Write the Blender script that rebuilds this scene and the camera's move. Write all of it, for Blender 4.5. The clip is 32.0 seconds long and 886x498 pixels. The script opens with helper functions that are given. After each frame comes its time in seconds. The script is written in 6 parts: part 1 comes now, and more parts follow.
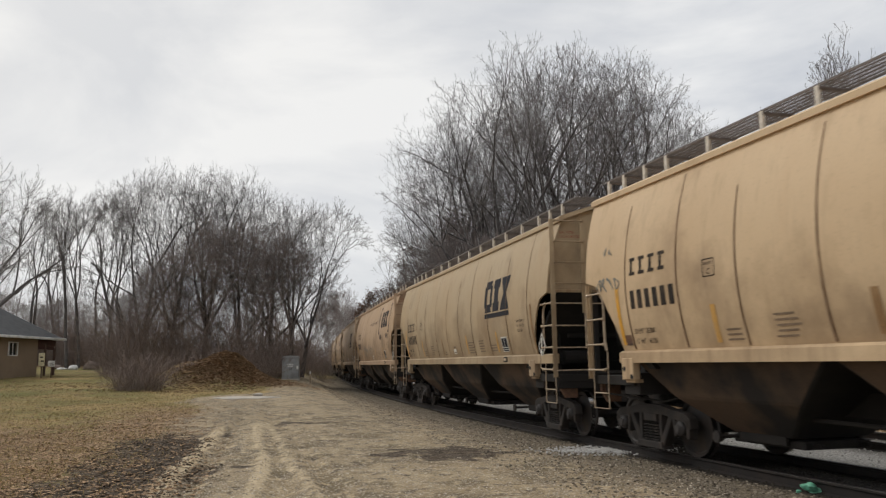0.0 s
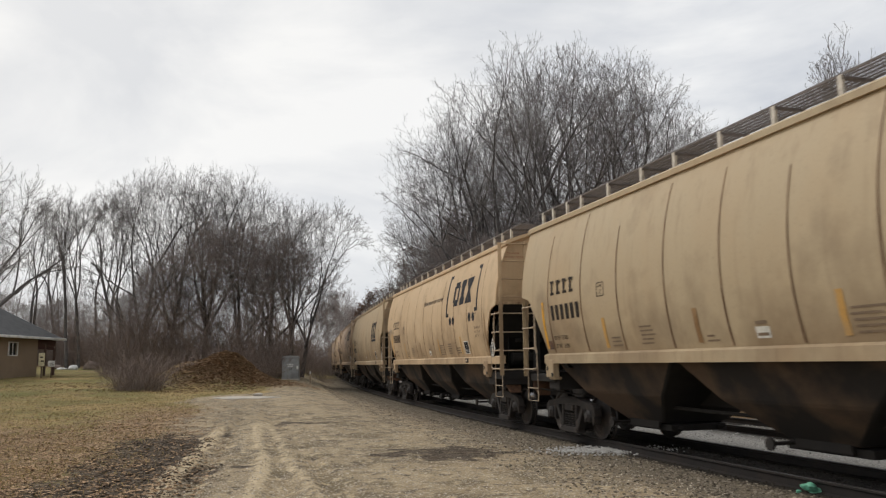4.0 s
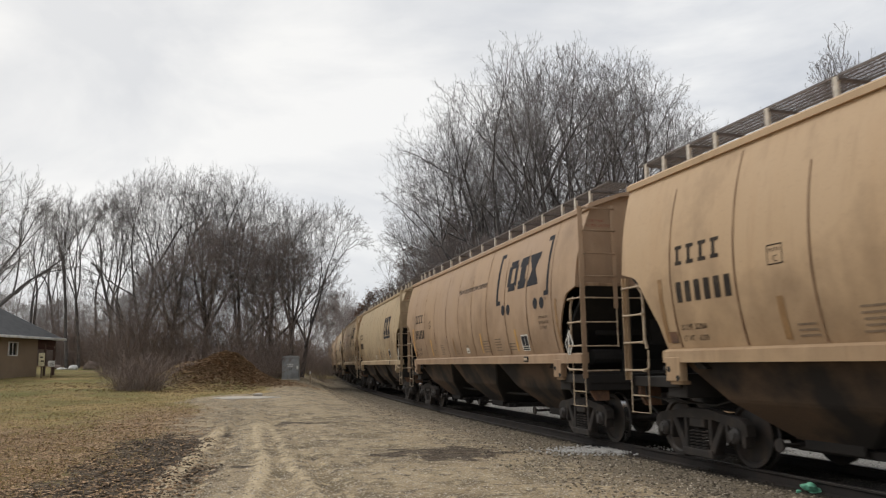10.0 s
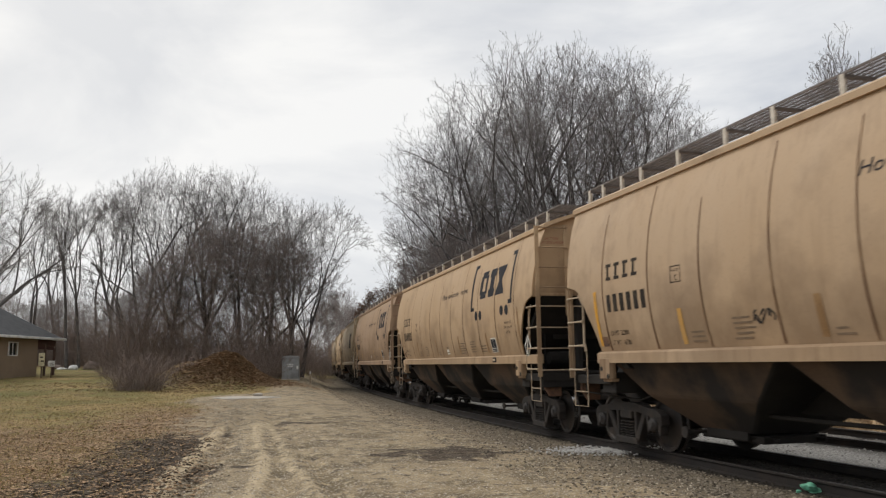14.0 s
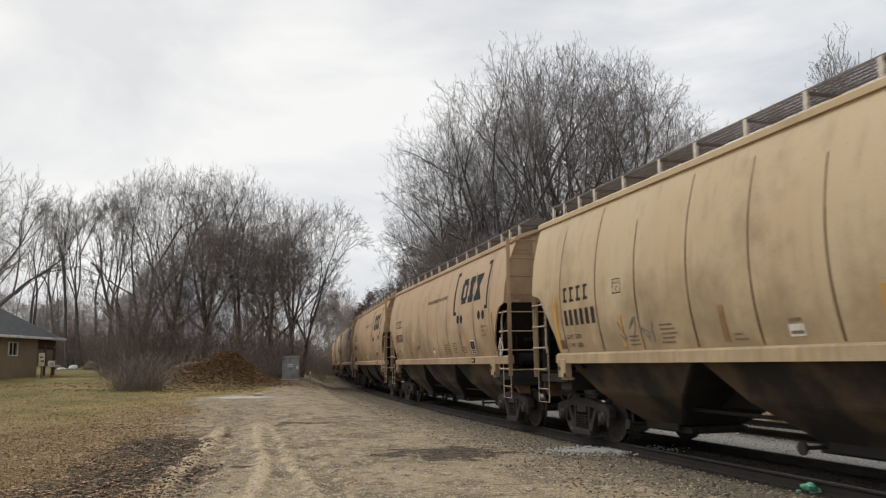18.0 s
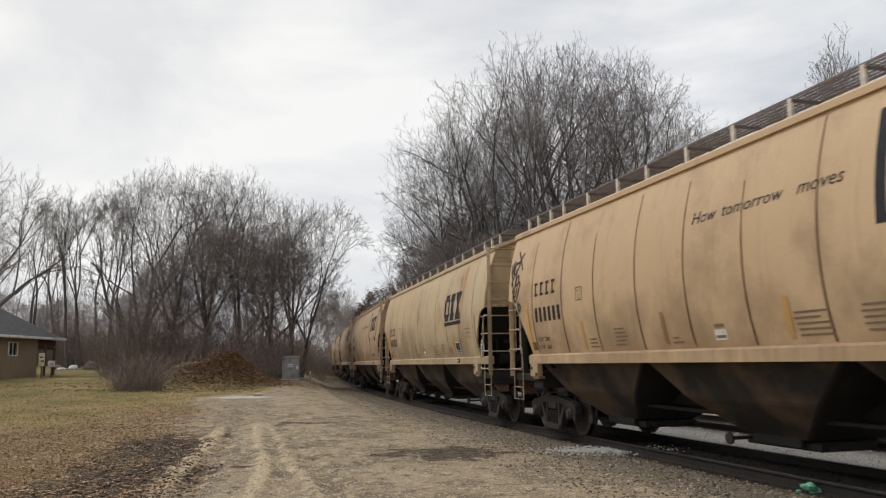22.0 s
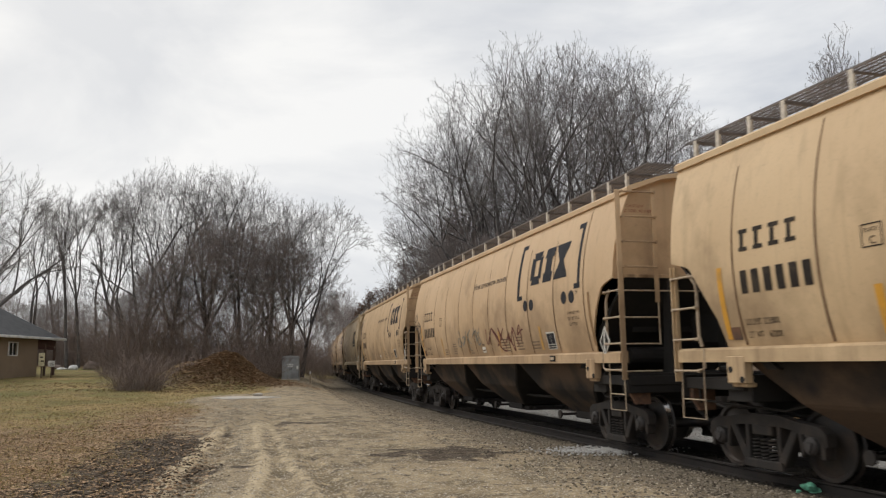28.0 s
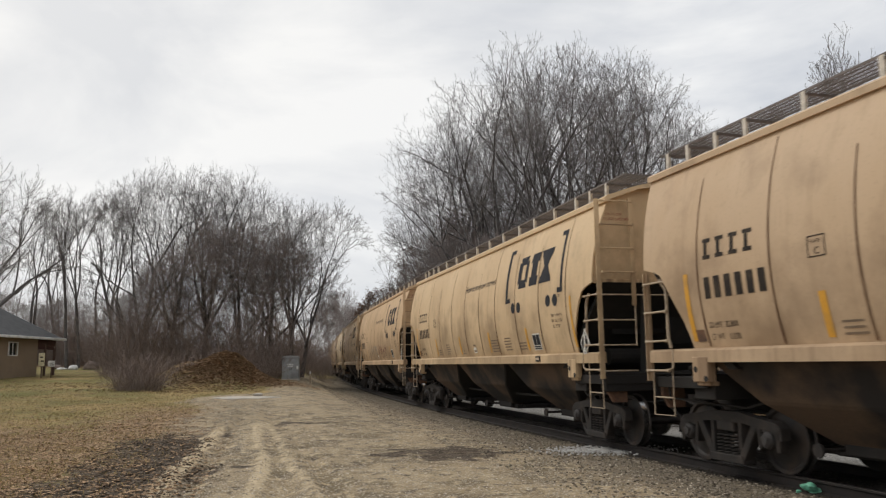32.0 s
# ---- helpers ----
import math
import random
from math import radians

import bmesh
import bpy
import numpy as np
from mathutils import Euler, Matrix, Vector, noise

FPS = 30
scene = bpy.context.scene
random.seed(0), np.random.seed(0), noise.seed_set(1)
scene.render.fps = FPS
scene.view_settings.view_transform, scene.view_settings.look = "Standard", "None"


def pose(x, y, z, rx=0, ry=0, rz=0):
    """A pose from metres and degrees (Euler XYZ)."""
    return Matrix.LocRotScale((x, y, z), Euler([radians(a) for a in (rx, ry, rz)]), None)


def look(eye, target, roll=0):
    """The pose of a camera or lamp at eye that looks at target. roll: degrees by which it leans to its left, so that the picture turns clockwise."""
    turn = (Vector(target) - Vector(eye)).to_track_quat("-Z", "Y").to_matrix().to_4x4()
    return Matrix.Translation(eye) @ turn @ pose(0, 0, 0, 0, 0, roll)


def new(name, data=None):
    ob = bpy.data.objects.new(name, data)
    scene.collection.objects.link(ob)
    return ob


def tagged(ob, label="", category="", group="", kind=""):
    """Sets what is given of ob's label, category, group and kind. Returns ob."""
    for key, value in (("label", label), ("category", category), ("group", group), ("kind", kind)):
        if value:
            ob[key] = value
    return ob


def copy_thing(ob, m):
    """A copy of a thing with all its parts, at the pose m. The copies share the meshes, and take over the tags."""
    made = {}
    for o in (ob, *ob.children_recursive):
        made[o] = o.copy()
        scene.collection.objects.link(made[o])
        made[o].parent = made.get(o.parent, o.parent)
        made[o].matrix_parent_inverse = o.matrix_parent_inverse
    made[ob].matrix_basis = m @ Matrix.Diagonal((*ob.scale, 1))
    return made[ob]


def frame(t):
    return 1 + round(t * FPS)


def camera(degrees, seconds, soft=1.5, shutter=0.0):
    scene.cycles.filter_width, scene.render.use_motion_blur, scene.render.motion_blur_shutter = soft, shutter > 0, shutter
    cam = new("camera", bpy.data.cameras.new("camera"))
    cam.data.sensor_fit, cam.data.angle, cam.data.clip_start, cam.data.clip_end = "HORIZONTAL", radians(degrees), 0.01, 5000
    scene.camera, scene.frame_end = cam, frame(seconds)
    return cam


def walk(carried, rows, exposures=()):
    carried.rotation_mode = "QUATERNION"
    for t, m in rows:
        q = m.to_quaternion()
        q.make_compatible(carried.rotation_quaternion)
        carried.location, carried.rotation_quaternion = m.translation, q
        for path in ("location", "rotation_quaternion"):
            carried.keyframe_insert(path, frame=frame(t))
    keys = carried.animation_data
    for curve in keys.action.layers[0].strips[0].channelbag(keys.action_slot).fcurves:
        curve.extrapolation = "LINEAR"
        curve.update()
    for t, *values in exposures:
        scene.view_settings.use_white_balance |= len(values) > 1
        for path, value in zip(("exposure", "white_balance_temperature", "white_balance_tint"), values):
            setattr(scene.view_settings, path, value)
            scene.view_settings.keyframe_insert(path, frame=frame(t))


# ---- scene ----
# ---- camera ----
EYE = 1.70
cam = camera(59.22, 32.0, soft=1.25, shutter=0.35)
STILL = look((0, 0, EYE), (0, 10, EYE + 10 * math.tan(0.14515)), roll=-0.775)
walk(cam, [(0.0, STILL), (32.0, STILL)], exposures=[(0.0, -0.09), (2.5, 0.0), (32.0, 0.0)])

# ---- world and light: an overcast winter day ----
SUN_EL, SUN_AZ = 44.0, 302.0  # degrees; azimuth clockwise from +y
world = bpy.data.worlds.new("overcast_sky")
scene.world = world
world.use_nodes = True
wn, wl = world.node_tree.nodes, world.node_tree.links
wn.clear()
w_out = wn.new("ShaderNodeOutputWorld")
w_bg = wn.new("ShaderNodeBackground")
w_sky = wn.new("ShaderNodeTexSky")
w_sky.sky_type = "NISHITA"
w_sky.sun_disc = False
w_sky.sun_elevation, w_sky.sun_rotation = radians(SUN_EL), radians(SUN_AZ)
w_co = wn.new("ShaderNodeTexCoord")
w_map = wn.new("ShaderNodeMapping")
w_map.inputs["Scale"].default_value = (1.0, 1.0, 2.4)
w_noise = wn.new("ShaderNodeTexNoise")
w_noise.inputs["Scale"].default_value, w_noise.inputs["Detail"].default_value = 2.1, 7.0
w_noise.inputs["Roughness"].default_value, w_noise.inputs["Distortion"].default_value = 0.55, 0.4
w_ramp = wn.new("ShaderNodeValToRGB")
w_ramp.color_ramp.elements[0].position, w_ramp.color_ramp.elements[0].color = 0.38, (0.60, 0.63, 0.685, 1)
w_ramp.color_ramp.elements[1].position, w_ramp.color_ramp.elements[1].color = 0.60, (0.95, 0.95, 0.945, 1)
w_mix = wn.new("ShaderNodeMixRGB")
w_mul = wn.new("ShaderNodeMixRGB")
w_mul.blend_type = "MULTIPLY"
w_mul.inputs[0].default_value = 1.0
w_mul.inputs[2].default_value = (0.10, 0.10, 0.10, 1)
w_mix.inputs[0].default_value = 0.93
wl.new(w_co.outputs["Generated"], w_map.inputs[0])
wl.new(w_map.outputs[0], w_noise.inputs["Vector"])
wl.new(w_noise.outputs[0], w_ramp.inputs[0])
wl.new(w_sky.outputs[0], w_mul.inputs[1])
wl.new(w_mul.outputs[0], w_mix.inputs[1])
wl.new(w_ramp.outputs[0], w_mix.inputs[2])
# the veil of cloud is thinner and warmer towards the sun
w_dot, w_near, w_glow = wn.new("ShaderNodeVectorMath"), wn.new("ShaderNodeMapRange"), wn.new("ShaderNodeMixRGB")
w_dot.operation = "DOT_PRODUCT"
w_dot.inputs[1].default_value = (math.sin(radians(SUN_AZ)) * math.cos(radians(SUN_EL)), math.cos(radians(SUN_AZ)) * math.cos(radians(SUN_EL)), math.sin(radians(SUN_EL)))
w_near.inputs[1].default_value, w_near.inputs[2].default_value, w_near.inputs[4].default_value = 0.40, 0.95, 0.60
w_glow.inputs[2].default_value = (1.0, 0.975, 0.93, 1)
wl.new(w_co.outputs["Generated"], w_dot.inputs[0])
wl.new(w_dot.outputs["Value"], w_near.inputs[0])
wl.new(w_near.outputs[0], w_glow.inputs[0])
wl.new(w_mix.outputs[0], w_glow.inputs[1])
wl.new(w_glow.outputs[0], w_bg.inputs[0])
w_bg.inputs[1].default_value = 1.0
wl.new(w_bg.outputs[0], w_out.inputs[0])

sun = new("sun", bpy.data.lights.new("sun", "SUN"))
sun.data.energy, sun.data.angle, sun.data.color = 1.2, radians(24), (1.0, 0.95, 0.88)
az, el = radians(SUN_AZ), radians(SUN_EL)
sun_from = Vector((math.sin(az) * math.cos(el), math.cos(az) * math.cos(el), math.sin(el)))
sun.matrix_world = look(sun_from * 60, (0, 0, 0))


# ---- the line of the track: distance along it to place and heading ----
RAIL_TOP = 0.16
PITCH = 17.3044  # from coupling to coupling
BOLSTER = 6.65
_g = np.arange(-120.0, 320.01, 0.5)
_q = np.clip(_g, 0, 200) / 100
_k = 0.00075 + 0.01363 * _q - 0.03075 * _q ** 2 + 0.01608 * _q ** 3
_th = np.concatenate([[0], np.cumsum((_k[1:] + _k[:-1]) * 0.25)])
_i0 = int(np.argmin(abs(_g)))
_th = _th - _th[_i0] - 0.29992
_x = np.concatenate([[0], np.cumsum((np.sin(_th)[1:] + np.sin(_th)[:-1]) * 0.25)])
_y = np.concatenate([[0], np.cumsum((np.cos(_th)[1:] + np.cos(_th)[:-1]) * 0.25)])
_x, _y = _x - _x[_i0] + 8.6453, _y - _y[_i0]


def track(s, off=0.0):
    """Place and heading at s metres along the line, off metres to its left."""
    th = float(np.interp(s, _g, _th))
    return float(np.interp(s, _g, _x)) - off * math.cos(th), float(np.interp(s, _g, _y)) + off * math.sin(th), th


def train_at(t, n):
    """How far along the line the middle of wagon n is at t seconds."""
    d = t - 16.0
    return 87.41 + 4.78033 * d - 0.010958 * d * d + 0.0000865 * d ** 3 - n * PITCH


def wagon_pose(t, n):
    s = train_at(t, n)
    (xa, ya, _), (xb, yb, _) = track(s + BOLSTER), track(s - BOLSTER)
    return pose((xa + xb) / 2, (ya + yb) / 2, RAIL_TOP, 0, 0, math.degrees(math.atan2(ya - yb, xa - xb)))


def track_x(y):
    return float(np.interp(y, _y, _x))


def smooth(a, b, v):
    v = min(1.0, max(0.0, (v - a) / (b - a)))
    return v * v * (3 - 2 * v)


TYRE_Y = (8.0, 10.5, 12.4, 14.4, 17.0, 20.0, 27.0)
TYRE_X = ((-3.45, -3.75, -4.20, -4.57, -5.05, -5.62, -7.0), (-2.2, -2.5, -2.88, -3.30, -3.95, -4.75, -6.5), (-1.5, -1.72, -2.25, -2.80, -3.55, -4.40, -6.2))
EDGE_Y, EDGE_X = (-50, 0, 11, 16, 33, 36, 60, 200), (10, -1.2, -3.8, -4.98, -9.74, -7.3, -10.2, -20)


def tyre_x(k, y):
    """Where the wheel track k runs at that depth."""
    return float(np.interp(y, TYRE_Y, TYRE_X[k])) + 0.05 * math.sin(y * 0.9 + 2 * k)


def mud_edge(x, y):
    """How churned the mud is between lot and lawn."""
    if not 5 < y < 23:
        return 0.0
    wob = 0.9 * noise.noise((x * 0.4, y * 0.25, 0.0)) + 0.4 * noise.noise((x * 1.3, y * 0.9, 5.0))
    gap = float(np.interp(y, EDGE_Y, EDGE_X)) - x - 0.85 + 0.7 * wob
    v = math.exp(-(gap / 1.15) ** 2) * (1 - smooth(16.5, 21, y + 2 * wob))
    return smooth(0.2, 0.75, v) * min(1.0, max(0.0, 0.85 + 0.6 * noise.noise((x * 0.9, y * 0.6, 12.0))))


def ground_z(x, y):
    """Height of the bare ground: flat by the track, rising to the lawn and to a heap of earth."""
    left = track_x(y) - x
    z = 0.022 * max(0.0, min(y, 90) - 14) * smooth(2.2, 5.8, left) + 0.03 * max(0.0, min(-x, 40) - 12) * smooth(10, 40, y)
    bump = 1 + 0.45 * noise.noise((x * 0.55, y * 0.55, 1.0)) + 0.15 * noise.noise((x * 1.7, y * 1.7, 2.0))
    z += bump * (1.30 * math.exp(-((x + 11.6) / (1.5 if x > -11.6 else 2.2)) ** 2 - ((y - 44.0) / 2.8) ** 2) + 0.95 * math.exp(-((x + 14.4) / 2.2) ** 2 - ((y - 44.5) / 2.8) ** 2))
    z += 0.012 * max(0.0, -left - 12)
    z += 0.05 * noise.noise((x * 0.35, y * 0.35, 3.1)) * smooth(2.0, 6.0, abs(left)) + 0.018 * noise.noise((x * 1.7, y * 1.7, 9.0)) * smooth(1.2, 2.5, abs(left))
    if 6 < y < 30 and -11 < x < 4:
        lot = smooth(6, 9, y) * (1 - smooth(22, 30, y)) * smooth(2.2, 3.2, left)
        z += lot * (0.028 * noise.noise((x * 1.7, y * 1.4, 7.0)) + 0.010 * noise.noise((x * 4.5, y * 3.6, 2.0)))
        # two wheel tracks worn into the mud, with the marks of the treads
        for k in range(len(TYRE_X)):
            d = x - tyre_x(k, y)
            rut = math.exp(-((d - 0.34) / 0.2) ** 2)
            z += lot * (-0.05 * rut + 0.05 * math.exp(-(d / 0.15) ** 2) + 0.03 * math.exp(-((d - 0.68) / 0.12) ** 2) + 0.02 * rut * math.sin(y * 26 + d * 9))
        # clods where the mud was churned
        churn = mud_edge(x, y)
        if churn > 0.05:
            z += churn * (0.05 * noise.noise((x * 3.2, y * 3.2, 4.0)) + 0.03 * abs(noise.noise((x * 7.0, y * 7.0, 6.0))))
    return z


# ---- materials ----
def mat(name, base, rough=0.7, metal=0.0, vary=0.12, scale=6.0, fine=60.0, bump=0.15, tint=None, gloss=0.5, spread=(0.45, 0.7)):
    """A surface with variation at two scales: a broad one towards `tint`, a fine one in value and relief."""
    m = bpy.data.materials.new(name)
    m.use_nodes = True
    n, l = m.node_tree.nodes, m.node_tree.links
    b = n["Principled BSDF"]
    co = n.new("ShaderNodeTexCoord")
    big = n.new("ShaderNodeTexNoise")
    big.inputs["Scale"].default_value, big.inputs["Detail"].default_value = scale, 4
    small = n.new("ShaderNodeTexNoise")
    small.inputs["Scale"].default_value, small.inputs["Detail"].default_value = fine, 3
    l.new(co.outputs["Object"], big.inputs["Vector"])
    l.new(co.outputs["Object"], small.inputs["Vector"])
    ramp = n.new("ShaderNodeMapRange")
    ramp.inputs[1].default_value, ramp.inputs[2].default_value = spread
    l.new(big.outputs[0], ramp.inputs[0])
    mix = n.new("ShaderNodeMixRGB")
    mix.inputs[1].default_value = (*base, 1)
    mix.inputs[2].default_value = (*(tint or [c * 0.7 for c in base]), 1)
    l.new(ramp.outputs[0], mix.inputs[0])
    val = n.new("ShaderNodeMapRange")
    val.inputs[3].default_value, val.inputs[4].default_value = 1 - vary * 2, 1 + vary * 2
    l.new(small.outputs[0], val.inputs[0])
    mul = n.new("ShaderNodeMixRGB")
    mul.blend_type = "MULTIPLY"
    mul.inputs[0].default_value = 1.0
    l.new(mix.outputs[0], mul.inputs[1])
    l.new(val.outputs[0], mul.inputs[2])
    l.new(mul.outputs[0], b.inputs["Base Color"])
    b.inputs["Roughness"].default_value, b.inputs["Metallic"].default_value = rough, metal
    b.inputs["Specular IOR Level"].default_value = gloss
    bm_ = n.new("ShaderNodeBump")
    bm_.inputs["Strength"].default_value, bm_.inputs["Distance"].default_value = bump, 0.01
    l.new(small.outputs[0], bm_.inputs["Height"])
    l.new(bm_.outputs[0], b.inputs["Normal"])
    return m


def paint_material(name, dirt=0.35, lo=0.50, low_blotch=0.0, reach=3.4):
    """Wagon paint: the object's own colour, with soot and rust that ran down, differing from wagon to wagon."""
    m = bpy.data.materials.new(name)
    m.use_nodes = True
    n, l = m.node_tree.nodes, m.node_tree.links
    b = n["Principled BSDF"]
    info, co = n.new("ShaderNodeObjectInfo"), n.new("ShaderNodeTexCoord")
    shift = n.new("ShaderNodeVectorMath")
    shift.operation = "MULTIPLY_ADD"
    comb = n.new("ShaderNodeCombineXYZ")
    l.new(info.outputs["Random"], comb.inputs[0])
    l.new(info.outputs["Random"], comb.inputs[2])
    shift.inputs[1].default_value = (57, 0, 31)
    l.new(comb.outputs[0], shift.inputs[0])
    l.new(co.outputs["Object"], shift.inputs[2])

    def noise_of(vec_scale, scale, detail, lo, hi):
        mp = n.new("ShaderNodeMapping")
        mp.inputs["Scale"].default_value = vec_scale
        l.new(shift.outputs[0], mp.inputs[0])
        t = n.new("ShaderNodeTexNoise")
        t.inputs["Scale"].default_value, t.inputs["Detail"].default_value = scale, detail
        t.inputs["Roughness"].default_value = 0.6
        l.new(mp.outputs[0], t.inputs["Vector"])
        r = n.new("ShaderNodeMapRange")
        r.inputs[1].default_value, r.inputs[2].default_value = lo, hi
        l.new(t.outputs[0], r.inputs[0])
        return r.outputs[0]

    def mixed(fac, a, colour, amount, blend="MIX"):
        mul = n.new("ShaderNodeMath")
        mul.operation = "MULTIPLY"
        mul.inputs[1].default_value = amount
        l.new(fac, mul.inputs[0])
        x = n.new("ShaderNodeMixRGB")
        x.blend_type = blend
        l.new(mul.outputs[0], x.inputs[0])
        l.new(a, x.inputs[1])
        x.inputs[2].default_value = (*colour, 1)
        return x.outputs[0]

    c = info.outputs["Color"]
    c = mixed(noise_of((0.5, 0.5, 0.35), 1.0, 4, 0.40, 0.70), c, (0.43, 0.28, 0.145), 0.35)       # broad fading
    c = mixed(noise_of((5.0, 5.0, 0.22), 1.0, 4, lo, lo + 0.28), c, (0.16, 0.095, 0.052), dirt)       # soot that ran down
    c = mixed(noise_of((9, 9, 0.35), 1.0, 5, lo + 0.04, lo + 0.22), c, (0.20, 0.13, 0.08), 0.4 * dirt)   # fine drips
    c = mixed(noise_of((1.6, 1.6, 0.3), 1.0, 3, 0.62, 0.82), c, (0.36, 0.17, 0.06), 0.5 * dirt)  # rust wash
    c = mixed(noise_of((30, 30, 30), 1.0, 2, 0.58, 0.85), c, (0.18, 0.13, 0.09), 0.35)           # specks
    if low_blotch:
        # darker brown in ragged blotches, denser towards the bottom
        xyz, add, up_ = n.new("ShaderNodeSeparateXYZ"), n.new("ShaderNodeMath"), n.new("ShaderNodeMapRange")
        l.new(co.outputs["Object"], xyz.inputs[0])
        up_.inputs[1].default_value, up_.inputs[2].default_value = reach, reach - 1.7
        up_.inputs[3].default_value, up_.inputs[4].default_value = -0.12, 0.16
        l.new(xyz.outputs[2], up_.inputs[0])
        l.new(noise_of((0.9, 0.9, 0.8), 1.0, 6, 0.0, 1.0), add.inputs[0])
        l.new(up_.outputs[0], add.inputs[1])
        edge = n.new("ShaderNodeMapRange")
        edge.inputs[1].default_value, edge.inputs[2].default_value = 0.44, 0.72
        l.new(add.outputs[0], edge.inputs[0])
        c = mixed(edge.outputs[0], c, (0.12, 0.072, 0.040), low_blotch)
    l.new(c, b.inputs["Base Color"])
    b.inputs["Roughness"].default_value = 0.62
    b.inputs["Specular IOR Level"].default_value = 0.3
    bump = n.new("ShaderNodeBump")
    bump.inputs["Strength"].default_value, bump.inputs["Distance"].default_value = 0.25, 0.02
    l.new(noise_of((1.1, 1.1, 0.8), 1.0, 3, 0.2, 0.8), bump.inputs["Height"])
    l.new(bump.outputs[0], b.inputs["Normal"])
    return m


M_PAINT = paint_material("wagon_paint", 0.30, 0.54, 0.50)
M_SILL = paint_material("sill_paint", 0.5, 0.50, 0.40)
M_PAINT_DIRTY = paint_material("wagon_paint_grimy", 0.85, 0.40)
M_END = paint_material("end_panel_paint", 0.15, 0.55, 0.60, 4.2)
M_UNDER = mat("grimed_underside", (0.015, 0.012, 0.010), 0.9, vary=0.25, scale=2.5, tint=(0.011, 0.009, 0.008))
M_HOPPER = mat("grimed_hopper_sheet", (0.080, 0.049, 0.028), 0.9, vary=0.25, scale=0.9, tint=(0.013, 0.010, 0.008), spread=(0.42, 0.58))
# one near-black: painted wagon ends, and shade put onto the hopper slopes
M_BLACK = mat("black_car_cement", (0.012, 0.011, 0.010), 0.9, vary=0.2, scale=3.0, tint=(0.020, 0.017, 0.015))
M_STEEL = mat("dark_cast_steel", (0.017, 0.0138, 0.012), 0.85, 0.0, vary=0.25, scale=5.0, tint=(0.036, 0.026, 0.020))
M_WHEEL = mat("worn_wheel_steel", (0.026, 0.023, 0.022), 0.55, 0.3, vary=0.2, scale=4.0, tint=(0.05, 0.036, 0.028))
M_TREAD = mat("polished_tread", (0.45, 0.44, 0.43), 0.25, 1.0, vary=0.1, scale=8.0)
M_BEARING = mat("blue_bearing_cap", (0.042, 0.039, 0.038), 0.7, 0.1, vary=0.2, scale=12.0, tint=(0.035, 0.028, 0.025))
M_RUST = mat("rusty_plate", (0.15, 0.078, 0.045), 0.85, vary=0.25, scale=8.0, tint=(0.07, 0.045, 0.033))
M_BAR = mat("pale_ladder_steel", (0.46, 0.36, 0.25), 0.6, vary=0.2, scale=9.0, tint=(0.26, 0.18, 0.12))
M_GRATE = mat("dark_galvanised_grating", (0.17, 0.15, 0.14), 0.7, 0.1, vary=0.2, scale=7.0)
M_POST = mat("pale_bracket", (0.62, 0.57, 0.49), 0.6, vary=0.12, scale=9.0)
M_NAVY = mat("navy_lettering", (0.022, 0.023, 0.029), 0.75, vary=0.12, scale=5.0, tint=(0.036, 0.035, 0.038), gloss=0.2)
M_INK = mat("black_stencil", (0.027, 0.021, 0.017), 0.75, vary=0.2, scale=9.0, tint=(0.06, 0.045, 0.032), gloss=0.2)
M_FAINT = mat("faded_stencil", (0.20, 0.14, 0.09), 0.7, vary=0.2, scale=9.0)
M_RED = mat("red_stencil", (0.36, 0.10, 0.06), 0.7, vary=0.2, scale=9.0)
M_YELLOW = mat("yellow_reflector", (0.66, 0.33, 0.035), 0.5, vary=0.12, scale=3.0, tint=(0.42, 0.24, 0.07))
M_FADED_YELLOW = mat("faded_reflector", (0.52, 0.29, 0.075), 0.6, vary=0.15, scale=3.0, tint=(0.42, 0.27, 0.12))
M_OLD_YELLOW = mat("grimed_reflector", (0.24, 0.135, 0.055), 0.6, vary=0.2, scale=3.0, tint=(0.36, 0.22, 0.10))
M_WHITE = mat("white_sticker", (0.68, 0.66, 0.60), 0.6, vary=0.1, scale=12.0)
M_SEAM = mat("grimy_weld_seam", (0.165, 0.092, 0.052), 0.8, vary=0.25, scale=2.5, tint=(0.33, 0.22, 0.13), gloss=0.2)
M_RUSTWASH = mat("rust_run", (0.47, 0.25, 0.10), 0.7, vary=0.15, scale=5.0, tint=(0.50, 0.34, 0.19))
M_TAG = mat("black_spray", (0.028, 0.022, 0.018), 0.75, vary=0.15, scale=9.0)
M_TAG_RED = mat("maroon_spray", (0.16, 0.045, 0.035), 0.6, vary=0.15, scale=9.0)
M_TAG_GREY = mat("grey_spray", (0.20, 0.20, 0.17), 0.6, vary=0.15, scale=9.0)

# rail and head colours are near black to hold the train's shadow
M_RAIL = mat("rusty_rail", (0.013, 0.010, 0.009), 0.7, 0.2, vary=0.25, scale=3.0, tint=(0.026, 0.018, 0.014))
M_RAILHEAD = mat("worn_rail_head", (0.026, 0.021, 0.018), 0.5, 0.5, vary=0.1, scale=4.0)
M_TIE = mat("weathered_tie", (0.034, 0.027, 0.022), 0.95, vary=0.3, scale=4.0, tint=(0.06, 0.049, 0.04))
M_SNOW = mat("old_ice", (0.47, 0.46, 0.44), 0.6, vary=0.1, scale=7.0, tint=(0.33, 0.31, 0.28))
M_GREEN = mat("green_plastic_rag", (0.15, 0.43, 0.29), 0.6, vary=0.2, scale=9.0)
